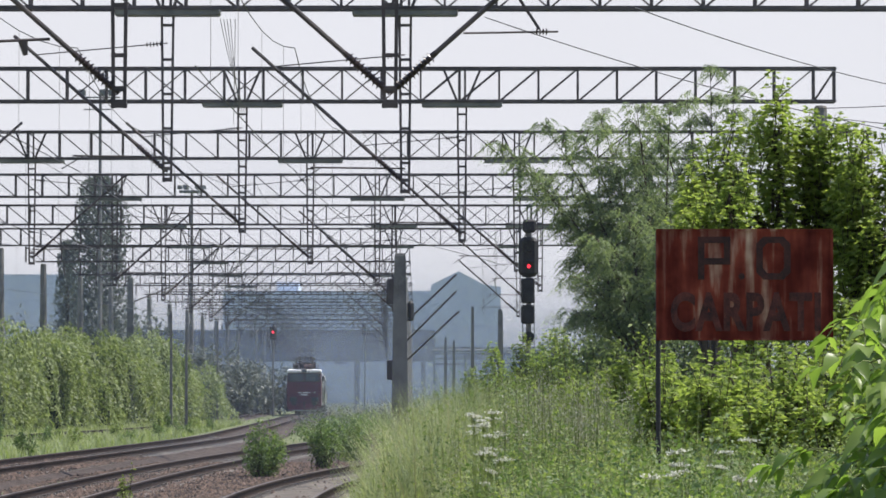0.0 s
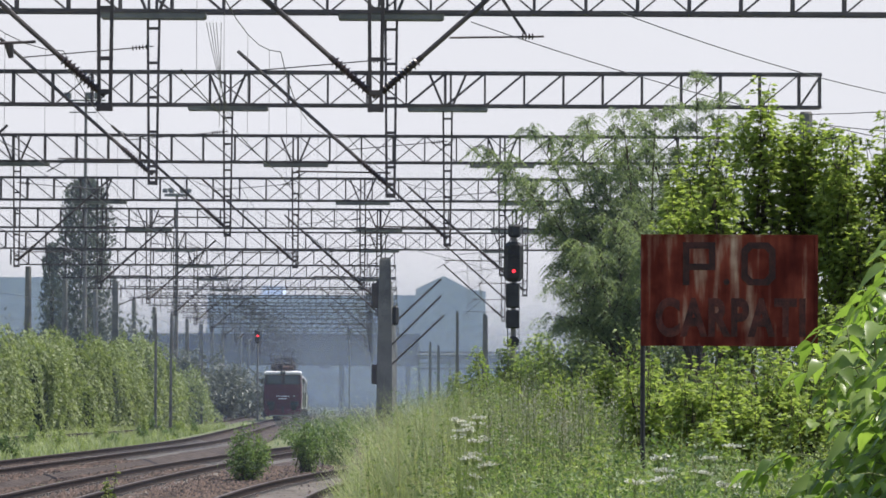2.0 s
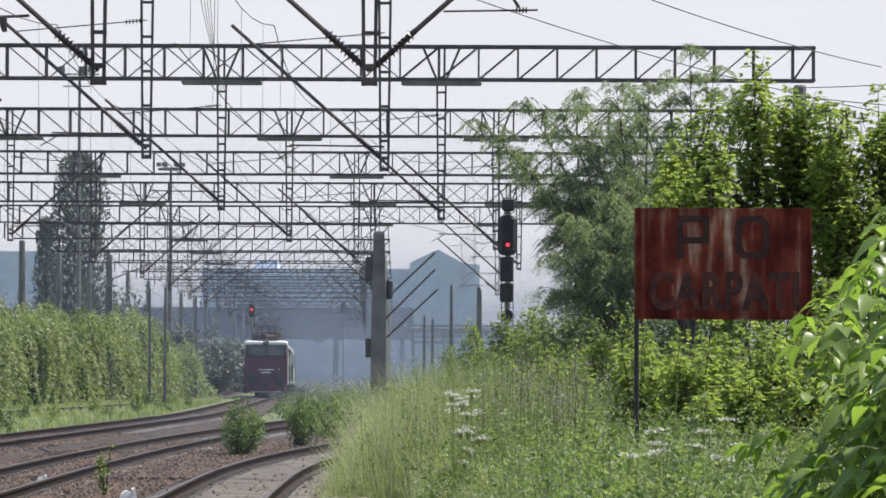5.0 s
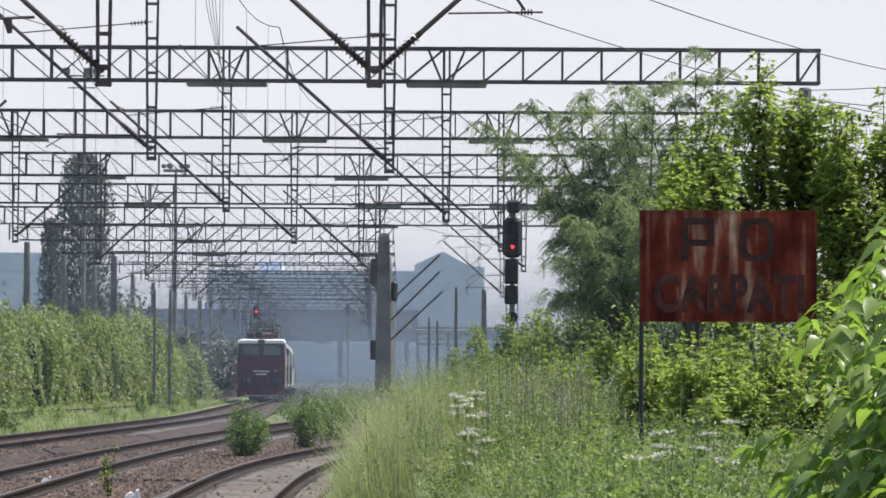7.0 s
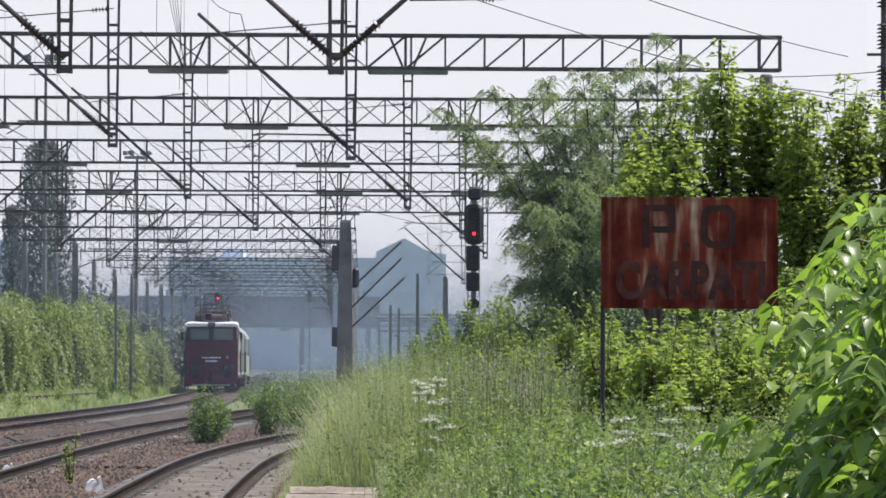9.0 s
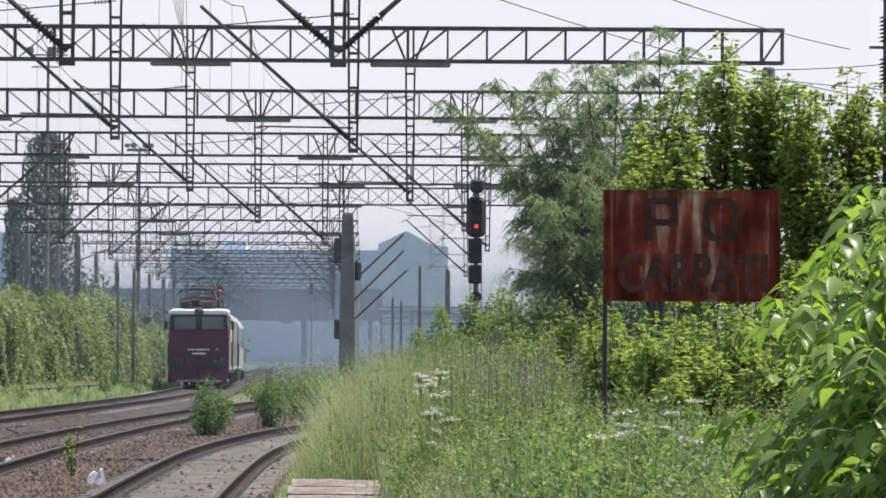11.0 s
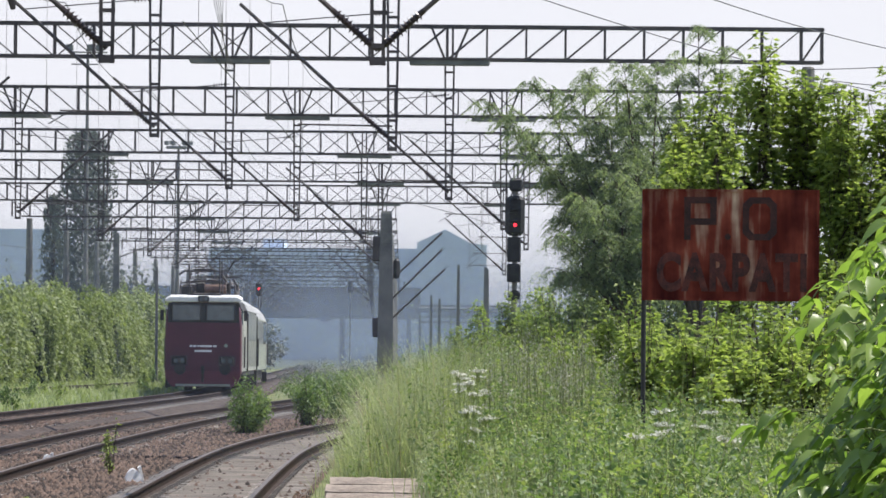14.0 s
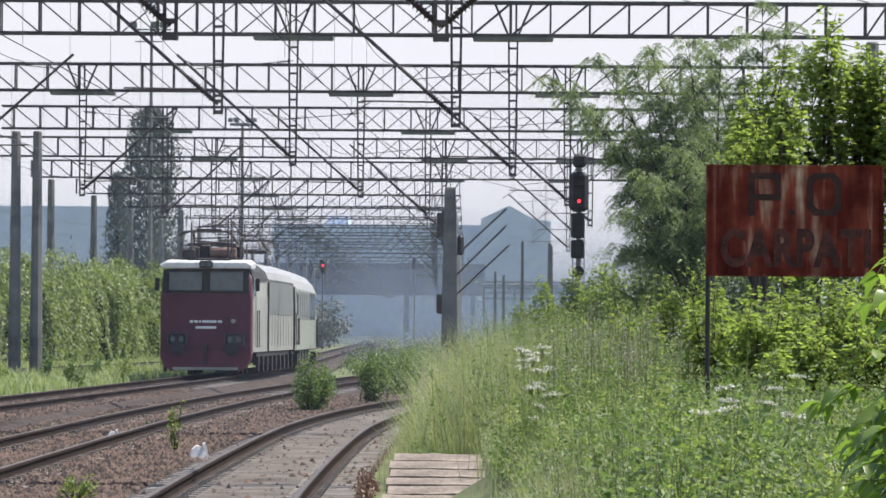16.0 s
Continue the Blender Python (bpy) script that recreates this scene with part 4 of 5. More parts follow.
def make_maple(label, x, y, lobes, seed, name="maple_tree", category="tree", group="young maples", mat=None, trunk=1.5, size=1.0):
    """Tree whose crown is made of upright leafy shoots that fill a few uneven lobes (dx, dy, z, rx, ry, rz, shoots)."""
    rnd, r = random.Random(seed), np.random.default_rng(seed)
    z0 = bank(x, y)
    mat = mat or L_BRIGHT
    t = thing(name, label, category, group, pose(x, y, z0))
    fork = Vector((0, 0, trunk))
    runs = [([Vector((0, 0, -.05)), Vector((.03, 0, trunk * .5)), fork], .05 * trunk, .036 * trunk)]
    P, AX, L = [], [], []
    for dx, dy, zc, rx, ry, rz, count in lobes:
        c = Vector((dx, dy, zc - z0))
        runs.append((bent(fork, c, 6, .15), .033 * trunk, .015 * trunk))
        for _ in range(count):
            d = Vector((rnd.gauss(0, 1), rnd.gauss(0, 1), rnd.gauss(0, 1))).normalized() * rnd.random() ** .42
            tip = c + Vector((d.x * rx, d.y * ry, d.z * rz))
            out = Vector((d.x * .45 + rnd.gauss(0, .14), d.y * .45 + rnd.gauss(0, .14), 1.0)).normalized()
            ln = rnd.uniform(.4, .9) * size
            root = tip - out * ln
            runs.append((bent(c, root, 3, .05), .012, .009))
            st = bent(root, tip, 6, 0) 
            runs.append((st, .008, .003))
            for k in range(29):
                u = rnd.random() ** .7
                a = rnd.uniform(0, math.tau)
                reach = (.04 + .17 * (1 - u) * rnd.uniform(.5, 1.2)) * size
                p = root.lerp(tip, u) + Vector((math.cos(a), math.sin(a), .15)) * reach
                w = Vector((math.cos(a), math.sin(a), -.1 + .55 * u))
                for q in (-.7, 0, .7):
                    P.append(p)
                    AX.append(Vector((w.x * math.cos(q) - w.y * math.sin(q), w.x * math.sin(q) + w.y * math.cos(q), w.z - .15 * abs(q))))
                    L.append(rnd.uniform(.065, .12) * (1.1 - .35 * u) * size)
    part("trunk", stem_mesh("trunk", runs), M_BARK, t, "dark branching trunk and limbs")
    L = np.array(L)
    v, f = leaves(np.array(P), np.array(AX) + r.normal(0, .15, (len(P), 3)), L, L * r.uniform(.42, .62, len(L)), .2, .25)
    part("crown", np_mesh("crown", v, f, [mat]), mat, t)


def make_locust(label, x, y, fan, seed, fronds=9, crown=1.0):
    """Open tree of arching limbs hung with feathered leaves; fan lists each main limb's end (dx, dy, z)."""
    rnd, r = random.Random(seed), np.random.default_rng(seed)
    z0 = bank(x, y)
    t = thing("locust_tree", label, "tree", "locust trees", pose(x, y, z0))
    fork = Vector((-.05, 0, 1.1))
    runs = [([Vector((0, 0, -.05)), Vector((.05, 0, .6)), fork], .09, .07)]
    tips, dirs = [], []
    for dx, dy, z in fan:
        e = Vector((dx, dy, z - z0))
        limb = bent(fork, e, 10, .3 * crown, .25)
        runs.append((limb, .045, .006))
        for k in range(3, 11):
            for _ in range(4):
                a = rnd.uniform(0, math.tau)
                d = (limb[k] - limb[k - 1]).normalized() * .8 + Vector((math.cos(a), math.sin(a), rnd.uniform(-.35, .75))) * .75
                sub = bent(limb[k], limb[k] + d.normalized() * rnd.uniform(.3, .85) * (1.15 - k * .05), 4, .06, .14)
                runs.append((sub, .010, .003))
                for _ in range(fronds):
                    j = rnd.randrange(1, 5)
                    tips.append(sub[j] + Vector((rnd.gauss(0, .04), rnd.gauss(0, .04), rnd.gauss(0, .03))))
                    a = rnd.uniform(0, math.tau)
                    dirs.append(d.normalized() * .5 + Vector((math.cos(a), math.sin(a), -.35)))
    part("trunk", stem_mesh("trunk", runs), M_BARK, t, "dark forked trunk with thin arching limbs")
    tp, dr = np.array(tips), unit(np.array(dirs))
    ln = r.uniform(.14, .30, len(tp))[:, None]
    P, A = [], []
    sd = unit(np.cross(dr, np.array([[.1, .2, 1.0]]) + r.normal(0, .25, dr.shape)))
    for k in range(13):
        u = (k // 2 + 1) / 7
        P.append(tp + dr * ln * u + np.array([0, 0, -1.0]) * ln * u * u * .8)
        A.append((sd * (1 if k % 2 else -1) if k < 12 else dr) + dr * .4 + np.array([0, 0, -.55]))
    P, A = np.concatenate(P), np.concatenate(A)
    n = len(P)
    L = r.uniform(.035, .062, n)
    v, f = leaves(P, A, L, L * .42, .15, .25)
    part("crown", np_mesh("crown", v, f, [L_LOCUST]), L_LOCUST, t)


def make_weeds():
    """Tall grass by the track and leafy weeds on the bank, as loose stuff."""
    rnd = np.random.default_rng(3)
    n = 33000
    y = 17 + (rnd.random(n) ** 1.25) * 118
    edge = np.array([track_near(q) + 1.75 if 46 < q < 100 else (0.25 if q <= 46 else track_near(100) + 1.75 + .02 * (q - 100)) for q in y])
    edge = np.where((y > 40) & (y < 51), 0.05, edge)
    hi = 0.124 * y + 0.7
    x = edge + rnd.random(n) * (hi - edge)
    lump = np.array([noise.noise((a * .8, b * .28, 5)) + .5 * noise.noise((a * 2.1, b * .8, 9)) for a, b in zip(x, y)])
    grassy = (x - edge) < (np.clip((y - 44) * .25, 0, 2.6) + .9 * lump) * rnd.uniform(.4, 1.3, n)
    grassy &= rnd.random(n) > .16
    z = np.array([bank(a, b) for a, b in zip(x, y)])
    top = np.interp(y, [15, 30, 38, 50, 70, 130], [1.02, 1.08, 1.18, 1.55, 1.82, 1.9])
    tuft = np.array([noise.noise((a * 3.4, b * 1.1, 13)) for a, b in zip(x, y)])
    h = np.clip(top - z + lump * .26 + tuft * .46 - .06 + rnd.normal(0, .10, n), .2, 1.75)
    ramp_in = np.clip(.42 + (x - edge) / 1.0, 0.42, 1)
    h = h * ramp_in * np.where(grassy, rnd.uniform(.85, 1.1, n), 1) * np.where(grassy, 1, np.where(rnd.random(n) < .25, rnd.uniform(.95, 1.22, n), rnd.uniform(.6, 1.0, n)))
    pieces = []
    g = np.nonzero(grassy)[0]
    rep = np.repeat(g, 9)
    pos = np.stack([x[rep], y[rep], z[rep]], 1) + rnd.normal(size=(len(rep), 3)) * np.array([.12, .2, 0])
    hh = h[rep] * rnd.uniform(.5, 1.12, len(rep))
    v, f = blades(pos, hh, rnd.uniform(.12, .6, len(rep)) * hh, rnd.uniform(.006, .013, len(rep)))
    dry = rnd.random(len(rep)) < .09
    tipped = np.nonzero(rnd.random(len(rep)) < .38)[0]
    tp = v.reshape(-1, 5, 3)[tipped, 4]
    low = v.reshape(-1, 5, 3)[tipped, 2]
    up = rnd.random((len(tp), 6, 1)) ** .7
    tp = (low[:, None] * (1 - up) + tp[:, None] * up).reshape(-1, 3) + rnd.normal(size=(len(tp) * 6, 3)) * np.array([.03, .03, .04])
    seed_v, seed_f = leaves(tp, rnd.normal(size=tp.shape) * .6 + np.array([0, 0, .8]), rnd.uniform(.02, .05, len(tp)), rnd.uniform(.008, .016, len(tp)), .1)
    pieces += [(v, f, 0), (seed_v, seed_f, 2)]
    v, f, grass_index = merge(pieces)
    grass_index[:len(rep) * 3] = np.repeat(dry.astype(int), 3)
    me = np_mesh("tall_grass", v, f, [L_GRASS, L_DRY, L_WEED_GREY], grass_index)
    solid("tall_grass", me, L_GRASS, "tall pale green grass growing beside the curved track", "grass", kind="stuff")
    w = np.nonzero(~grassy)[0]
    base = np.stack([x[w], y[w], z[w]], 1)
    tip = base + np.stack([rnd.normal(0, .1, len(w)), rnd.normal(0, .1, len(w)), h[w]], 1)
    sv, sf = sticks(base, tip, np.full(len(w), .0035), np.full(len(w), .0015))
    k = 30
    rep = np.repeat(np.arange(len(w)), k)
    u = np.tile(np.linspace(.25, 1.0, k), len(w)) + rnd.normal(0, .03, len(rep))
    p = base[rep] + (tip - base)[rep] * u[:, None]
    a = rnd.uniform(0, math.tau, len(rep))
    ax = np.stack([np.cos(a), np.sin(a), rnd.uniform(-.5, 1.5, len(rep))], 1)
    p = p + ax * rnd.uniform(0, .10, len(rep))[:, None]
    size = rnd.uniform(.022, .058, len(rep)) * (1.3 - .6 * u)
    sort = np.array([noise.noise((a * 1.1, b * .35, 21)) for a, b in zip(x[w], y[w])]) + rnd.normal(0, .12, len(w))
    sort = np.where(sort > .12, 0, np.where(sort > -.18, 2, 3))[rep]
    size = size * (1 + np.clip(y[w][rep] - 40, 0, 70) / 75) * np.where(sort == 2, 1.35, np.where(sort == 3, .8, 1.0))
    lv, lf = leaves(p, ax, size, size * np.where(sort == 3, .22, rnd.uniform(.32, .62, len(rep))), .2, .25)
    q = rnd.integers(0, len(w), 17000)
    bp = base[q] + rnd.normal(size=(len(q), 3)) * np.array([.15, .3, 0])
    bh = h[w][q] * rnd.uniform(.8, 1.3, len(q))
    bv, bf = blades(bp, bh, bh * rnd.uniform(.1, .55, len(q)), rnd.uniform(.005, .011, len(q)))
    solid("grass_stalks", np_mesh("grass_stalks", bv, bf, [L_GRASS, L_DRY], np.repeat((rnd.random(len(q)) < .35).astype(int), 3)), L_GRASS,
          "thin pale grass stalks among the weeds", "grass", kind="stuff")
    V, F, I = merge([(lv, lf, 0), (sv, sf, 1)])
    I[:len(lf)] = np.repeat(sort, 2)
    solid("leafy_weeds", np_mesh("leafy_weeds", V, F, [L_WEED, M_STEM, L_WEED_DARK, L_WEED_GREY], I), L_WEED, "dense green leafy weeds covering the bank", "weeds", kind="stuff")


def make_flower(x, y, z, tilt):
    """Wild umbel: a stalk, its rays and flat white heads."""
    b = bank(x, y)
    t = thing("wild_umbel", "white umbel flower on a thin green stalk", "wildflower", "white umbels", pose(x, y, b))
    sh = Shape().tube((0, 0, 0), (tilt, 0, z - b), .0035, .0025, 5)
    c = Vector((tilt, 0, z - b))
    heads = []
    for i in range(9):
        a, r = i * 2.4, .045 * math.sqrt(i / 8)
        e = c + Vector((r * math.cos(a), r * math.sin(a), .05 + tilt * 12 * r * math.cos(a + x * 40)))
        sh.tube(c - Vector((0, 0, .03)), e, .002, n=3)
        heads.append(e)
    part("stalk", sh, L_WEED, t)
    hp = np.repeat(np.array(heads) - np.array([0, 0, .012]), 9, axis=0) + RNG.normal(size=(81, 3)) * np.array([.018, .018, .004])
    v, f = leaves(hp, RNG.normal(size=(81, 3)) * np.array([1, 1, .3]), np.full(81, .02), np.full(81, .018), .05)
    part("flower_head", np_mesh("flower_head", v, f, [L_FLOWER]), L_FLOWER, t)


def make_near_bush():
    """Young ash-like bush close to the camera with pinnate leaves."""
    t = thing("roadside_sapling", "young leafy sapling with bright green pinnate leaves", "sapling", at=pose(0, 0, 0))
    rnd = random.Random(11)
    A, B, R1, R2, P, AX, LL = [], [], [], [], [], [], []
    for s in range(100):
        y = rnd.uniform(9.2, 11.0)
        root = Vector((rnd.uniform(1.1, 1.75), y, bank(1.3, 15)))
        tip = Vector((rnd.uniform(.98, 1.6), y + rnd.uniform(-.3, .3), 0))
        tip.z = 1.93 + (tip.x - 1.0) * 1.0 - .85 * rnd.random() ** 1.3
        mid = root.lerp(tip, .55) + Vector((.10, 0, .18))
        n = 9
        pts = []
        for i in range(n + 1):
            u = i / n
            pts.append(root * (1 - u) ** 2 + mid * 2 * u * (1 - u) + tip * u * u)
        for i in range(n):
            A.append(pts[i]); B.append(pts[i + 1]); R1.append(.007 * (1 - .08 * i)); R2.append(.007 * (1 - .08 * (i + 1)))
        for i in range(3, n + 1):
            for k in range(2):
                a = rnd.uniform(0, math.tau)
                d = Vector((math.cos(a), math.sin(a), .35)).normalized()
                stalk = rnd.uniform(.12, .21)
                q0 = pts[i]
                side = d.cross(Vector((0, 0, 1))).normalized()
                prev = q0
                for j in range(1, 5):
                    u = j / 4
                    q = q0 + d * stalk * u + Vector((0, 0, -.10 * u * u))
                    A.append(prev); B.append(q); R1.append(.0025); R2.append(.002)
                    prev = q
                    if j == 4:
                        P.append(q); AX.append(d + Vector((0, 0, -.45))); LL.append(rnd.uniform(.055, .085))
                    if j >= 2:
                        for sg in (-1, 1):
                            P.append(q); AX.append(side * sg + d * .55 + Vector((0, 0, -.3))); LL.append(rnd.uniform(.04, .068))
    v, f = sticks(np.array(A), np.array(B), np.array(R1), np.array(R2))
    part("stem", np_mesh("stem", v, f, [M_STEM]), M_STEM, t)
    LL = np.array(LL)
    v, f = leaves_fine(np.array(P), np.array(AX, float), LL, LL * RNG.uniform(.5, .7, len(LL)), RNG.uniform(.3, .95, len(LL)))
    me = np_mesh("foliage", v, f, [L_NEAR])
    me.polygons.foreach_set("use_smooth", np.ones(len(f), bool))
    part("foliage", me, L_NEAR, t)


def make_clump(name, label, category, base, size, n, leaf, leaf_mat, seed, group="", stems=True):
    """Bush of leafy shoots; size is half width, half depth, height."""
    r = np.random.default_rng(seed)
    t = thing(name, label, category, group, pose(*base))
    ns = max(8, n // 60)
    root = .25 if size[0] > .3 else .02
    a = np.stack([r.normal(0, root, ns) * size[0], r.normal(0, root, ns) * size[1], np.zeros(ns)], 1)
    an = r.uniform(0, math.tau, ns)
    rad = np.sqrt(r.random(ns))
    b = np.stack([np.cos(an) * rad * size[0], np.sin(an) * rad * size[1], size[2] * (1 - .55 * rad ** 2) * r.uniform(.6, 1.08, ns)], 1)
    v, f = sticks(a, b, np.full(ns, .012), np.full(ns, .004))
    part("stem", np_mesh("stem", v, f, [M_BARK]), M_BARK, t)
    i = r.integers(0, ns, n)
    u = r.beta(2.2, 1.1, n)[:, None]
    p = a[i] + (b - a)[i] * u + r.normal(size=(n, 3)) * np.array([size[0], size[1], size[2]]) * .085
    p[:, 2] = np.abs(p[:, 2])
    ax = r.normal(size=(n, 3)) + unit(b - a + 1e-6)[i] * .6
    L = leaf * r.uniform(.6, 1.3, n)
    v, f = leaves(p, ax, L, L * r.uniform(.35, .6, n), .2, .3)
    part("foliage", np_mesh("foliage", v, f, [leaf_mat]), leaf_mat, t)
    return t


def make_hedge():
    """Vine-draped hedge: hanging curtains of leaves over an uneven bank, in overlapping mounds."""
    r = np.random.default_rng(21)
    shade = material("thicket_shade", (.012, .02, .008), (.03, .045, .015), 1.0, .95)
    for k, y in enumerate(np.arange(140, 262, 5.5)):
        x = -23.9 + (y - 140) * .068 + r.normal(0, .5)
        h = (4.55 - (y - 150) * .007 + r.normal(0, .42)) * (1 if y < 245 else .8)
        wx, wy = r.uniform(1.5, 2.1), r.uniform(2.6, 4.2)
        t = thing("vine_hedge", "dense bank of climbing vines hanging over a hedge", "hedge", "vine-covered hedge", pose(x, y, 0))
        # Solid core; its near-black colour is the shade behind the leaves.
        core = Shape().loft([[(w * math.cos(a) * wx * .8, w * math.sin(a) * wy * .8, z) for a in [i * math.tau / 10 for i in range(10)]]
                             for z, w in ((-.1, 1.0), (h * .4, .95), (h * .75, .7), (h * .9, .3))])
        part("thicket", core, shade, t, "solid core, coloured dark for the shade inside the hedge")
        n = 11000
        a = r.uniform(0, math.tau, n)
        zz = r.uniform(0, 1, n) ** .75
        w = np.interp(zz, [0, .4, .75, .92, 1.0], [1.1, 1.08, .9, .6, .15])
        col = np.array([.55 * noise.noise((c * 2.2, q * 1.3, k * 3.7)) + .3 * noise.noise((c * 6, q * 3, k * 1.9)) for c, q in zip(a, zz)])
        w = w + col + np.abs(r.normal(0, .05, n))
        hh = h * (1 + .10 * np.sin(a * 3 + k) + .25 * col)
        p = np.stack([np.cos(a) * wx * w, np.sin(a) * wy * w, hh * zz + r.normal(0, .15, n)], 1)
        ax = np.stack([np.cos(a) * .7 + r.normal(0, .45, n), np.sin(a) * .7 + r.normal(0, .45, n), r.normal(-.6, .5, n)], 1)
        L = r.uniform(.08, .2, n)
        v, f = leaves(p, ax, L, L * r.uniform(.5, .85, n), .2, .2)
        part("foliage", np_mesh("foliage", v, f, [L_VINE]), L_VINE, t)


def make_poplar(x, y, h, w, seed):
    r = np.random.default_rng(seed)
    t = thing("poplar_tree", "tall columnar poplar with its leaf colour paled for haze", "tree", "poplars", pose(x, y, 0))
    part("trunk", Shape().tube((0, 0, 0), (0, 0, h * .9), .35, .05, 8), M_BARK, t)
    n = int(1900 * h / 5 * w / 2)
    u = r.random(n)
    a = r.uniform(0, math.tau, n)
    rad = w * .5 * np.interp(u, [0, .12, .5, .85, .95, 1], [.6, .9, 1.0, .9, .65, .3]) * np.sqrt(r.random(n)) * (1 + .22 * np.sin(a * 3 + u * 17))
    p = np.stack([np.cos(a) * rad, np.sin(a) * rad, h * (.05 + .95 * u)], 1)
    ax = np.stack([np.cos(a) * .5, np.sin(a) * .5, np.full(n, .9)], 1) + r.normal(0, .35, (n, 3))
    L = r.uniform(.16, .34, n)
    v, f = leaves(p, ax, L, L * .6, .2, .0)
    part("crown", np_mesh("crown", v, f, [L_FAR_HAZED]), L_FAR_HAZED, t)


def make_field_grass():
    """Rough grass between the tracks and along the hedge."""
    r = np.random.default_rng(8)
    n = 52000
    y = 55 + 210 * r.random(n) ** 1.2
    u = r.random(n)
    far = np.array([track_far(q) for q in y])
    main = np.array([track_main(q) - 2.2 for q in y])
    x = main - u * (main - far + 5.5)
    x = np.maximum(x, -.125 * y - 3)
    ok = np.abs(x - far) > 1.0
    x, y = x[ok], y[ok]
    h = r.uniform(.12, .5, len(x)) * (1 + .6 * np.array([noise.noise((a * .3, b * .08, 1)) for a, b in zip(x, y)]))
    v, f = blades(np.stack([x, y, np.full(len(x), -.12)], 1), h, h * .5, r.uniform(.02, .05, len(x)))
    solid("field_grass", np_mesh("field_grass", v, f, [L_WEED, L_GRASS], np.repeat((r.random(len(x)) < .7).astype(int), 3)), L_GRASS,
          "rough green grass between the tracks and the hedge", "grass", kind="stuff")


def make_stones():
    """Loose ballast stones around the nearer tracks."""
    r = np.random.default_rng(5)
    n = 62000
    y = 33 + 85 * r.random(n) ** 1.5
    a = np.array([max(track_main(q) - 1.6, -.105 * q - 1.5) for q in y])
    b = np.array([min(track_near(q) + 1.35, track_middle(q) + 5.3) for q in y])
    x = a + (b - a) * r.random(n)
    s = r.uniform(.014, .046, n)
    near = np.abs(x - np.array([track_near(q) for q in y]))
    keep = (near > 1.3) | (r.random(n) < .06)
    x, y, s = x[keep], y[keep], s[keep]
    n = len(x)
    c = np.stack([x, y, np.where(x < np.array([track_middle(q) - 2.05 for q in y]), -.03, -.185) + s * .3], 1)
    o = np.array([[1, 0, 0], [-1, 0, 0], [0, 1, 0], [0, -1, 0], [0, 0, 1], [0, 0, -1]], float)
    v = (c[:, None] + o[None] * s[:, None, None] * r.uniform(.6, 1.4, (n, 6, 1)) + r.normal(0, .004, (n, 6, 3))).reshape(-1, 3)
    f = np.array([[0, 2, 4], [2, 1, 4], [1, 3, 4], [3, 0, 4]])
    F = (np.arange(n)[:, None, None] * 6 + f[None]).reshape(-1, 3)
    solid("ballast_stones", np_mesh("ballast_stones", v, F, [M_STONE]), M_STONE, "loose brown-grey ballast stones", "gravel", kind="stuff")


def make_timber_stack():
    t = thing("timber_stack", "old weathered wooden sleepers stacked beside the track", "timber", at=pose(-0.52, 46, 0))
    r = random.Random(2)
    for i in range(9):
        w, x, dep = 1.22 + .015 * i + r.uniform(-.04, .04), r.uniform(-.03, .03), .42
        n, rings = 9, []
        for j in range(n):
            u = j / (n - 1) - .5
            e = [r.uniform(-.012, .012) for _ in range(4)]
            rings.append([(u * w, -dep / 2 + e[0], 0), (u * w, dep / 2 + e[2], 0), (u * w, dep / 2 - .02 + e[2], .1 + e[1] * .5),
                          (u * w, .05, .105 + e[3] * .6), (u * w, -dep / 2 + .02 + e[0], .10 + e[1] * .5)])
        part("timber", Shape().loft(rings), M_WOOD, t, at=pose(x, 2.6 - i * .47, .14 - i * .075, 9 + r.uniform(-2, 2), r.uniform(-.8, .8), r.uniform(-1.5, 1.5)))


def make_litter(x, y, s):
    t = thing("litter", "crumpled white plastic litter on the ballast", "litter", at=pose(x, y, -.17, 0, 0, 30))
    part("bag", Shape().loft([[(-.09 * k, -.03, z), (.09 * k, -.02, z), (.06 * k, .05, z + .01), (-.07 * k, .04, z)] for z, k in ((0, 1), (.05, 1.3), (.12, .9), (.16, .3))]), M_WHITE, t)
    part("flap", Shape().box((.11, 0, .10), (.05, .02, .22), turn=Euler((.2, -.5, .3)).to_matrix()), M_WHITE, t)
    t.scale = (s, s, s)


# ---- distance ----
def make_sky_backdrop():
    """Pale hazy sky low over the horizon, all the way round."""
    m = glow("hazy_horizon_sky", (0.58, 0.59, 0.615), 1.0)
    m.node_tree.nodes["Principled BSDF"].inputs["Base Color"].default_value = (0, 0, 0, 1)
    n, r = 96, 3600
    ring = [(r * math.cos(i * math.tau / n), r * math.sin(i * math.tau / n)) for i in range(n)]
    v = [(x, y, z) for z in (-60, 900) for x, y in ring]
    f = [(i, (i + 1) % n, n + (i + 1) % n, n + i) for i in range(n)]
    solid("backdrop", Shape().raw(v, f), m, "pale hazy white sky over the horizon", "sky", kind="structure")


make_sky_backdrop()



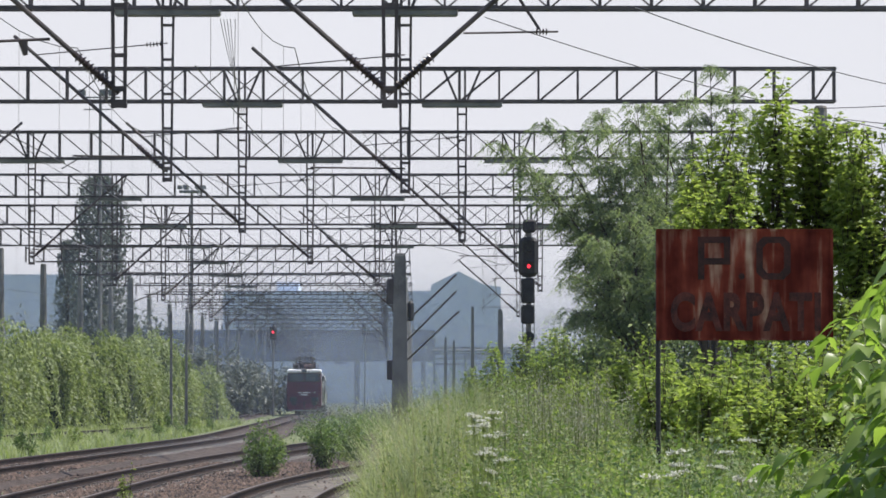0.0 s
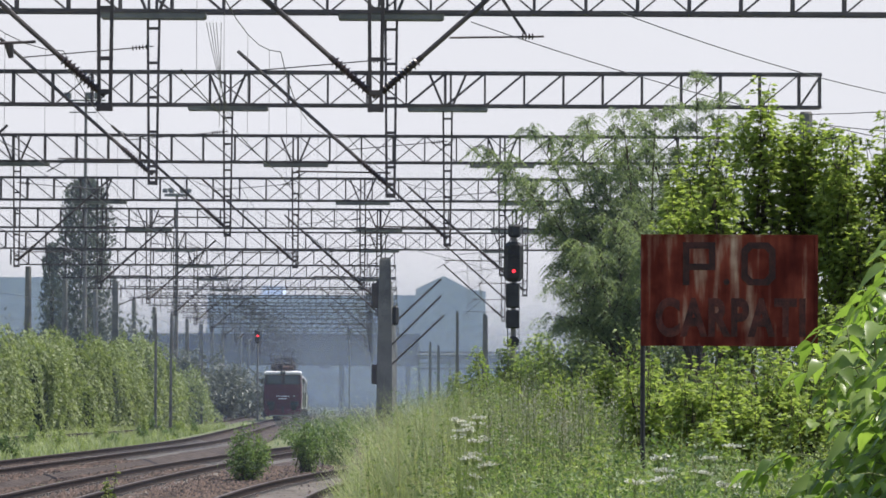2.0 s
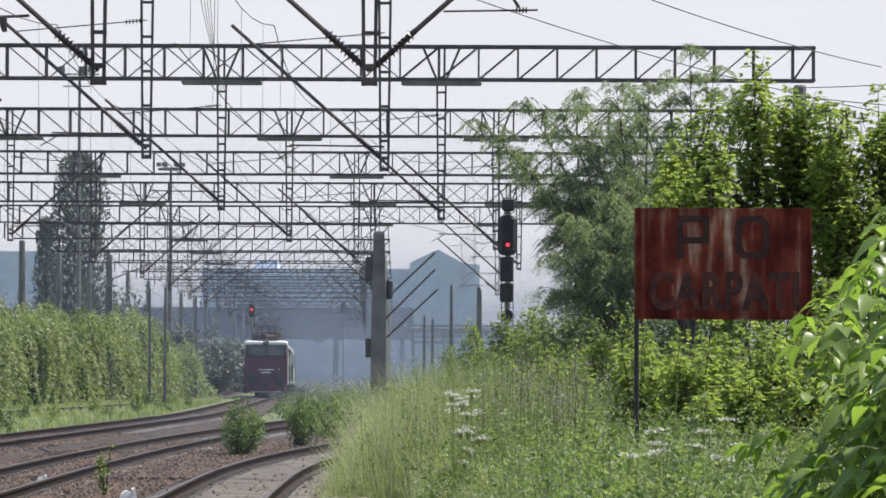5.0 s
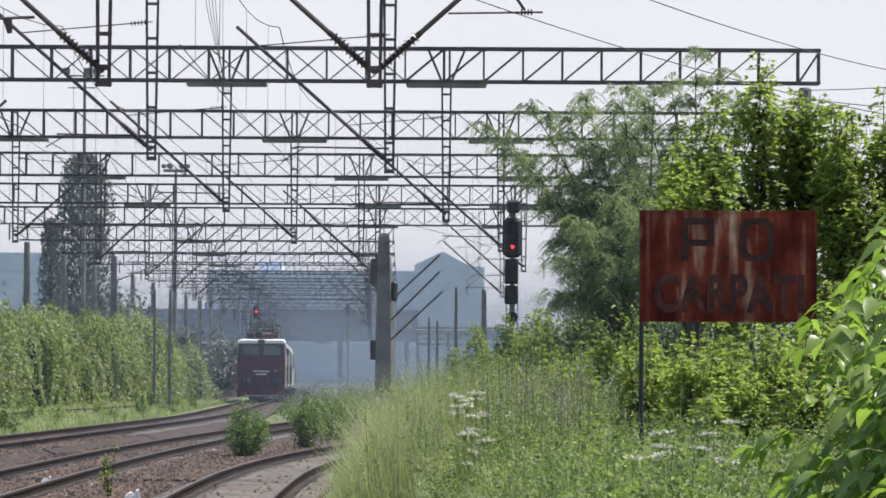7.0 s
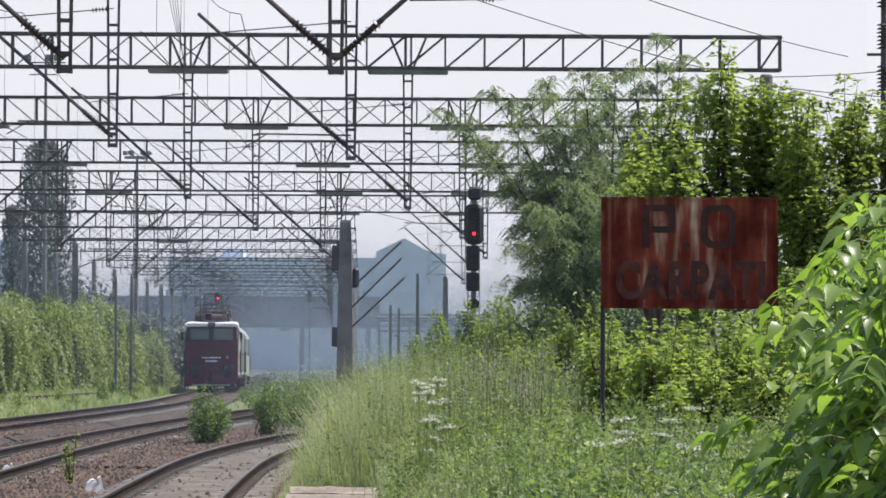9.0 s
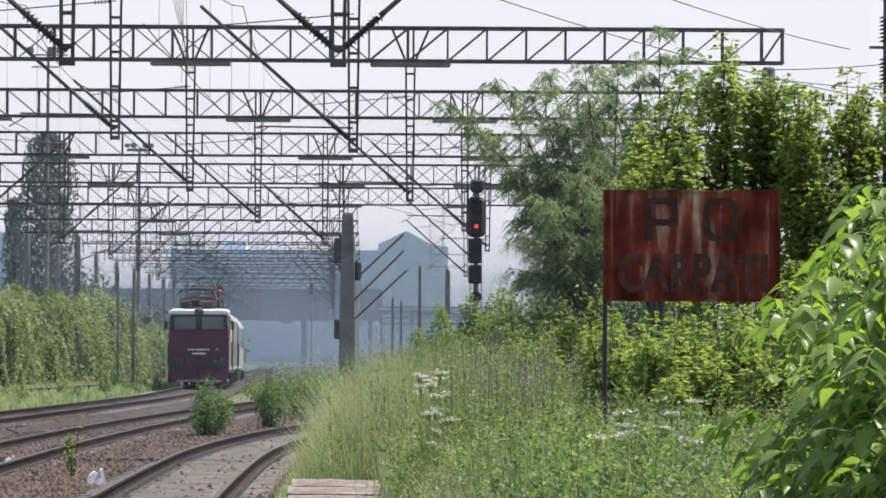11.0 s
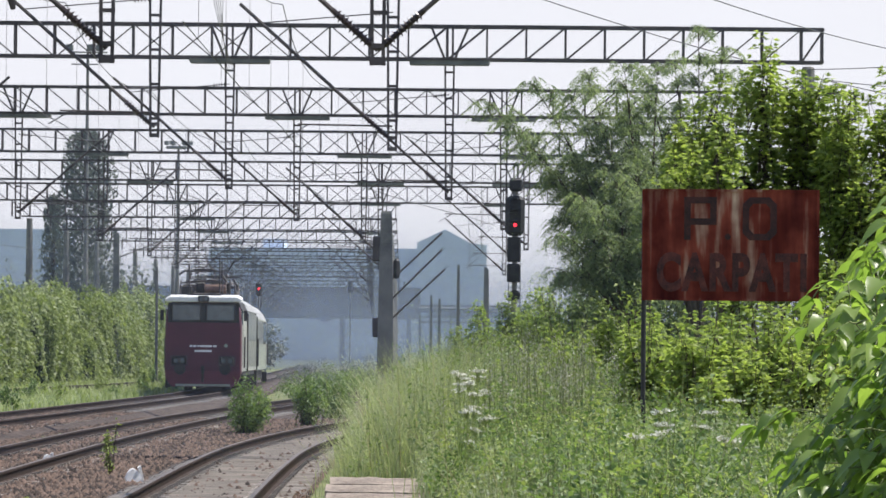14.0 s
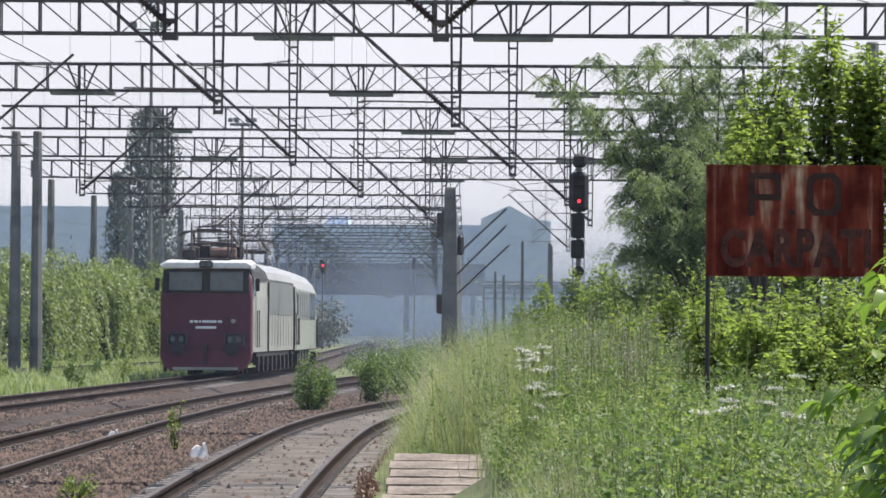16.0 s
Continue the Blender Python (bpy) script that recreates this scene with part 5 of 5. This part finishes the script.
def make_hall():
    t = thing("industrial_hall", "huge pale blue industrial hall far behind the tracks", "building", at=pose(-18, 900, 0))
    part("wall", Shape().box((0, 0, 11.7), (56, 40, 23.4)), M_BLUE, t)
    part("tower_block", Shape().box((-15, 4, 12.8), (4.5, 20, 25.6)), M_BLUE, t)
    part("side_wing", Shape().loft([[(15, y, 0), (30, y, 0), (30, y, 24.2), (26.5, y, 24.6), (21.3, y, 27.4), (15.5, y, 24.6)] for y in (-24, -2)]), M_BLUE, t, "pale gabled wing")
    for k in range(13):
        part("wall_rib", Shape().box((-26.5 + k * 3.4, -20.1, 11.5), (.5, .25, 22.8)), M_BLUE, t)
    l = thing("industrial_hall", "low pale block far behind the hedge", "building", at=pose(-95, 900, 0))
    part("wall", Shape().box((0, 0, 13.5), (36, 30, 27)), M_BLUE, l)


def make_bridge():
    t = thing("road_bridge", "grey concrete road bridge crossing the tracks in haze", "bridge", at=pose(-9, 520, 0))
    part("deck", Shape().box((-16, 0, 7.3), (48, 10, 2.9), chamfer=.2), M_BRIDGE, t)
    part("parapet", Shape().box((-16, -4.9, 9.2), (48, .25, .9)), M_BRIDGE, t)
    for k in range(12):
        part("railing_post", Shape().box((-38 + k * 4, -4.9, 10.0), (.16, .16, .8)), M_BRIDGE, t)
    for x in (-30, -1.6, 6.6):
        part("pier", Shape().box((x, 0, 2.95), (.55, 6, 6.0), chamfer=.1), M_BRIDGE, t)
    part("pylon", Shape().box((-3.6, -4.6, 7.4), (1.3, .8, 3.9), chamfer=.1), M_BRIDGE, t)
    part("abutment", Shape().box((-45, 4, 4.4), (26, 14, 9)), M_BRIDGE, t)


def make_pipe_rack():
    """Low steel rack with pipes and a pale shed far behind the bend."""
    t = thing("pipe_rack", "grey steel pipe rack far off in the haze", "pipe rack", at=pose(6, 480, 0))
    for x in (-7, -3.5, 0, 3.5, 7):
        part("post", Shape().box((x, 0, 3.5), (.22, .3, 7.0)), M_STEEL, t)
    for z in (5.2, 6.4, 7.05):
        part("beam", Shape().box((0, 0, z), (14.4, .35, .22)), M_STEEL, t)
    part("pipe", Shape().tube((-7.2, -.3, 6.75), (7.2, -.3, 6.75), .2, n=10), M_BEAM, t)
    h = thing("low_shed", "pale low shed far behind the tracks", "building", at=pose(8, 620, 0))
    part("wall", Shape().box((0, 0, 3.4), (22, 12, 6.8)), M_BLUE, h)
    part("roof", Shape().loft([[(-11.4, y, 6.8), (11.4, y, 6.8), (0, y, 8.0)] for y in (-6.3, 6.3)]), M_BEAM, h)


make_pipe_rack()


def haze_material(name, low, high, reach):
    """See-through sheet for smoke and haze: mostly clear, scattering a little light, with drifting unevenness."""
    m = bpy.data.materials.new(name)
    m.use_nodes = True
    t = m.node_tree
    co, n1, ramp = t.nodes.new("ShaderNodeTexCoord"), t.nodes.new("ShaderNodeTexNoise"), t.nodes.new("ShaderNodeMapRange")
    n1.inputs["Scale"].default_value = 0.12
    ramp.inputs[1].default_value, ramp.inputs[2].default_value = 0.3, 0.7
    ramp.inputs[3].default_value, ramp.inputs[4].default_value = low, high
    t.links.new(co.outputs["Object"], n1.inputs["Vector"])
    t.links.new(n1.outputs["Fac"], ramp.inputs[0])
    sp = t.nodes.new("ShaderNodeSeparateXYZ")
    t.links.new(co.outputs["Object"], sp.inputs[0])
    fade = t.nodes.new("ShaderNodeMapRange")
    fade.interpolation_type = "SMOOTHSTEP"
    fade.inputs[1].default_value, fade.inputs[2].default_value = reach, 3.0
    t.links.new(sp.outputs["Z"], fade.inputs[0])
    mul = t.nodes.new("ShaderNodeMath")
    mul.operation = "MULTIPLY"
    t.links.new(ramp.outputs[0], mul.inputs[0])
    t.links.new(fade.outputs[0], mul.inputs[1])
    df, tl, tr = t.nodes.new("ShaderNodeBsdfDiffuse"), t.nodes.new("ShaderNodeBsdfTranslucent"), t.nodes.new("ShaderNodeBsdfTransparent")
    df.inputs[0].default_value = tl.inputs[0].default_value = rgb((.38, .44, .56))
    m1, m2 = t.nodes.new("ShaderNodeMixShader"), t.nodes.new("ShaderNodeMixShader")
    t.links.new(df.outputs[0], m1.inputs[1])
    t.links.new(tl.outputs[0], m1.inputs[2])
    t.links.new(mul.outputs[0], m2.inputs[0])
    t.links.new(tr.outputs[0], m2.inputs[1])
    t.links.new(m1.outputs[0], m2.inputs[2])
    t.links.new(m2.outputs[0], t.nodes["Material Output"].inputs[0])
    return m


def make_haze_sheets():
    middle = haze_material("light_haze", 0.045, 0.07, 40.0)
    thick, thin = haze_material("smoke_and_haze", 0.2, 0.40, 18.0), haze_material("faint_haze", 0.025, 0.04, 40.0)
    # Sheets from 66 to 256 are added haze that pales everything behind them.
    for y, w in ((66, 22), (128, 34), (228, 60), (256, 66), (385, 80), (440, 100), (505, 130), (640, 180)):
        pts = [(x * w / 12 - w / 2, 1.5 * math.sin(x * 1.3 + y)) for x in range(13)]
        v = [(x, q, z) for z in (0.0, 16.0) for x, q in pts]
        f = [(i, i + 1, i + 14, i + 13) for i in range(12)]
        ob = solid("smoke_veil", Shape().raw(v, f), thick if y > 370 else (thin if y < 150 else middle), "see-through sheet that puts bluish smoke and haze over the tracks", "smoke", "thin smoke", "stuff", pose(-.02 * y, y, 0.05))
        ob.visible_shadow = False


make_hedge()
make_poplar(-24.4, 300, 17.2, 4.1, 1)
make_poplar(-27.2, 305, 12.8, 1.6, 2)
make_hall()
make_bridge()
make_haze_sheets()
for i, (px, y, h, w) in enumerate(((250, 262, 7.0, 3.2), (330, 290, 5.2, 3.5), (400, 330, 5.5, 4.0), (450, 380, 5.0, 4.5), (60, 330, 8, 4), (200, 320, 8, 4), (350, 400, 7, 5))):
    make_clump("distant_bush", "bushes along the far line, their green paled for haze", "bush", ((px - 784) / 7459 * y, y, 0), (w, w, h), 3600, .42, L_FAR_HAZED, 60 + i, "distant bushes")
make_field_grass()
hr = random.Random(44)
for i in range(9):
    y = 142 + i * 12 + hr.uniform(-3, 3)
    make_clump("hedge_sapling", "slender leafy sapling rising out of the vine hedge", "sapling", (-23.6 + (y - 140) * .068, y, -.1), (.7, .9, hr.uniform(4.6, 5.7)), 900, .2, L_VINE if i % 3 else L_FAR_HAZED, 140 + i, "saplings in the hedge")
for i in range(22):
    y = 84 + i * 6.5 + hr.uniform(-3, 3)
    u = hr.random()
    x = track_main(y) - 2.4 - u * max(2.0, track_main(y) - track_far(y) - 4.2)
    make_clump("grass_tuft", "tuft of tall weeds in the rough grass", "weeds", (x, y, -.12), (.38, .45, hr.uniform(.5, 1.5)), 480, .10, L_WEED if i % 2 else L_WEED_DARK, 160 + i, "tufts in the grass")
make_maple("bright green young maple with upright leafy shoots on the bank", 4.5, 56, ((-.08, 0, 5.1, .36, .5, 1.0, 40), (-.72, .2, 4.75, .45, .6, .95, 42), (.1, .3, 3.2, 1.2, 1.0, .9, 50), (.48, .2, 4.85, .38, .5, .95, 62), (-.3, .1, 4.1, .9, .8, .7, 40), (-1.15, 0, 4.3, .35, .5, .7, 26), (.85, .2, 4.6, .4, .5, .95, 36)), 4)
make_maple("bright green young maple leaning low over the sign", 3.8, 54.6, ((-.42, 0, 3.85, .56, .6, .7, 46), (.2, .1, 3.3, .7, .6, .7, 36), (-.1, -.2, 4.3, .4, .5, .6, 22)), 9)
make_maple("bright green young maple with a broad uneven crown", 6.1, 55.5, ((-.65, 0, 4.55, .42, .6, 1.0, 62), (.0, .2, 4.6, .45, .6, 1.05, 62), (.6, .3, 4.4, .45, .7, 1.2, 60), (1.2, -.1, 4.5, .45, .6, 1.1, 50), (-.4, -.3, 3.7, .9, .6, .8, 60), (-.5, -.2, 3.2, .8, .8, .9, 60), (.5, -.2, 3.0, .9, .9, .9, 60), (1.5, -.2, 3.2, .7, .7, 1.0, 40)), 19)
make_locust("feathery dark green locust tree with long arching limbs", 3.9, 74,
            [(-2.75, .1, 6.25), (-2.3, -.4, 5.75), (-2.0, .5, 6.6), (-1.4, -.2, 6.4), (-1.75, .2, 5.0), (-1.4, -.5, 5.3), (-1.1, .4, 6.8), (-.5, -.3, 6.9), (.1, .3, 6.9), (-1.5, .3, 4.3), (-1.1, .6, 5.2), (-.5, -.5, 5.3), (-.2, .4, 4.4), (-.9, -.4, 5.9), (-.3, .3, 6.1)], 14, 11)
make_locust("feathery dark green locust tree behind the maples", 5.0, 77,
            [(-.1, 0, 7.7), (-.5, .4, 7.2), (.3, -.3, 7.3), (-1.0, .4, 6.9), (-1.3, .5, 4.9), (.8, .2, 6.9), (-.6, -.4, 5.6), (-1.4, .2, 6.2), (-1.0, -.3, 5.2)], 15, 11)
make_locust("low dark green locust tree at the edge of the thicket", 3.5, 72,
            [(-1.1, .2, 3.9), (-.8, -.3, 4.5), (-.3, .3, 4.9), (.4, -.2, 4.7), (-1.1, -.1, 3.3), (.5, .3, 3.9), (-.6, .4, 3.4), (.2, -.4, 3.3)], 16, 10, .7)
# Scrub past 220 m takes the leaf colour with haze mixed in.
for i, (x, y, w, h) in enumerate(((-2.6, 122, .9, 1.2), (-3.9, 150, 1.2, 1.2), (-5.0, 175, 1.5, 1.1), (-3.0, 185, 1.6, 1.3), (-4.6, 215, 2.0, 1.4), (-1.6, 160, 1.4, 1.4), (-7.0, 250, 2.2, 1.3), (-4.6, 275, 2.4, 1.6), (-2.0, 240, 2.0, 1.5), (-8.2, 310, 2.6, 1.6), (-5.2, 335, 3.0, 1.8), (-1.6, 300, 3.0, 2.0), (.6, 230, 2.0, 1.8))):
    make_clump("lineside_scrub", "low green scrub beyond the bend", "bush", (x, y, -.26), (w, w, h), 1500, .12, L_WEED_DARK if y < 220 else L_FAR_HAZED, 80 + i, "scrub beyond the bend")
for i, (x, y, w, h) in enumerate(((3.0, 80, .6, 2.5), (3.7, 81, .9, 3.4), (4.6, 80, 1.1, 3.6), (2.3, 86, .7, 2.2), (5.6, 79, 1.1, 3.6))):
    make_clump("locust_thicket", "dark green locust thicket at the foot of the trees", "bush", (x, y, bank(x, y)), (w, w, h), 3400, .13, L_LOCUST, 120 + i, "locust thicket")
make_clump("lineside_bush", "low green bush between the tracks", "bush", (-4.15, 97, -.2), (.6, .7, 1.35), 2800, .09, L_WEED_DARK, 31, "bushes between tracks")
make_clump("lineside_bush", "low green bush between the tracks", "bush", (-3.1, 108, -.2), (.55, .6, 1.4), 2200, .09, L_WEED_DARK, 32, "bushes between tracks")
for i, (x, y, sx, h) in enumerate(((2.5, 84, .9, 2.2), (3.1, 66, 1.0, 2.0), (1.9, 62, .9, 1.3), (.6, 104, .9, 1.5), (2.2, 72, .9, 1.9))):
    make_clump("bank_shrub", "leafy green shrub on the overgrown bank", "shrub", (x, y, bank(x, y)), (sx, sx, h), 3600, .085, L_WEED, 40 + i, "shrubs on the bank")
for i, (x, y, sx, top) in enumerate(((1.2, 93, .42, 2.9), (1.75, 91, .42, 3.1), (2.3, 88, .5, 3.2), (.75, 96, .4, 2.3), (2.0, 82, .5, 2.6), (1.5, 84, .4, 2.2))):
    z0 = bank(x, y)
    make_maple("dense green bush at the foot of the signal", x, y, ((0, 0, (top + z0) / 2 + .1, sx, sx, (top - z0) / 2, 60), (0, 0, z0 + .5, sx * 1.2, sx, .5, 34)), 260 + i,
               "bank_shrub", "shrub", "bushes by the signal", L_WEED if i % 2 else L_BRIGHT, .35, .9)
for i, (x, y, sx, top) in enumerate(((2.15, 41.5, .30, 2.1), (2.6, 47, .6, 2.3), (2.55, 40.5, .32, 2.15), (3.0, 43, .45, 2.35), (3.4, 41, .4, 2.3), (3.6, 46, .6, 2.5), (3.9, 42.5, .45, 2.45), (4.4, 45, .6, 2.5), (5.0, 46, .6, 2.6), (4.5, 40, .4, 2.4),
                                     (1.75, 52, .4, 1.95), (2.4, 54, .5, 2.2), (5.1, 50, .7, 3.0), (2.9, 38.5, .3, 1.75), (3.5, 38.5, .35, 1.85), (2.5, 37.6, .2, 1.6))):
    z0 = bank(x, y)
    make_maple("leafy green shrub of upright shoots on the overgrown bank", x, y, ((0, 0, (top + z0) / 2 + .1, sx, sx, (top - z0) / 2, int(22 + 46 * sx)), (sx * .4, 0, z0 + .45, sx, sx, .35, 16)), 200 + i,
               "bank_shrub", "shrub", "shrubs by the sign", L_BRIGHT, .35, .85)
make_weeds()
fr = random.Random(31)
for i in range(20):
    d = fr.uniform(37.5, 42)
    u = fr.random()
    make_flower(.34 + u * .22 + fr.gauss(0, .06), d, 1.46 - .42 * u + fr.gauss(0, .09), fr.uniform(-.05, .05))
for i in range(9):
    d = fr.uniform(23, 30)
    make_flower(d * fr.uniform(.05, .082), d, 1.2 + .012 * (d - 23) + fr.gauss(0, .07), fr.uniform(-.04, .04))


def make_seed_stalks():
    """Tall greyish flowering stalks standing above the weeds, with loose feathery heads."""
    r = np.random.default_rng(91)
    n = 320
    y = r.uniform(38, 60, n)
    x = .034 * y + r.normal(-.1, .5, n) * (y / 48)
    z = np.array([bank(a, b) for a, b in zip(x, y)])
    top = 1.72 + r.uniform(-.6, .34, n) * (y / 50)
    base = np.stack([x, y, z], 1)
    tip = np.stack([x + r.normal(0, .06, n), y + r.normal(0, .06, n), np.maximum(top, z + .5)], 1)
    sv, sf = sticks(base, tip, np.full(n, .005), np.full(n, .002))
    m = 22
    i = np.repeat(np.arange(n), m)
    u = r.uniform(.55, 1.0, n * m)[:, None]
    p = base[i] + (tip - base)[i] * u + r.normal(0, .022, (n * m, 3))
    L = r.uniform(.018, .04, n * m)
    lv, lf = leaves(p, r.normal(0, .5, p.shape) + np.array([0, 0, .7]), L, L * .4, .1)
    v, f, k = merge([(sv, sf, 0), (lv, lf, 1)])
    solid("seed_stalks", np_mesh("seed_stalks", v, f, [M_STEM, L_SEED], k), L_SEED, "tall greyish flowering stalks above the weeds", "weeds", kind="stuff")


make_seed_stalks()
make_clump("weed_stalk", "thin tall weed growing between the rails", "weed", (-4.75, 63.5, -.2), (.16, .16, 1.05), 260, .06, L_WEED, 101, "weeds on the ballast")
make_clump("weed_stalk", "tuft of weeds on the ballast", "weed", (-4.45, 45, -.2), (.25, .3, .45), 260, .06, L_WEED, 102, "weeds on the ballast")
make_clump("dead_weeds", "withered brown weeds beside the timber", "weed", (-1.36, 46, -.2), (.14, 2.6, .42), 900, .05, L_DEAD, 103)
make_near_bush()
make_stones()
make_timber_stack()
make_litter(-4.22, 60.5, 1.15)
make_litter(-6.3, 70, .9)


# ---- what moves ----
def place(y):
    return pose(track_main(y), y, 0.142, 0, 0, -math.degrees(heading(track_main, y)))


def motions():
    times = [i * 0.5 for i in range(33)]
    for ob, behind in ((LOCO, 9.9), (COACH, 30.9)):
        walk(ob, [(t, place(358.0 - 13.93 * t + behind)) for t in times])


motions()
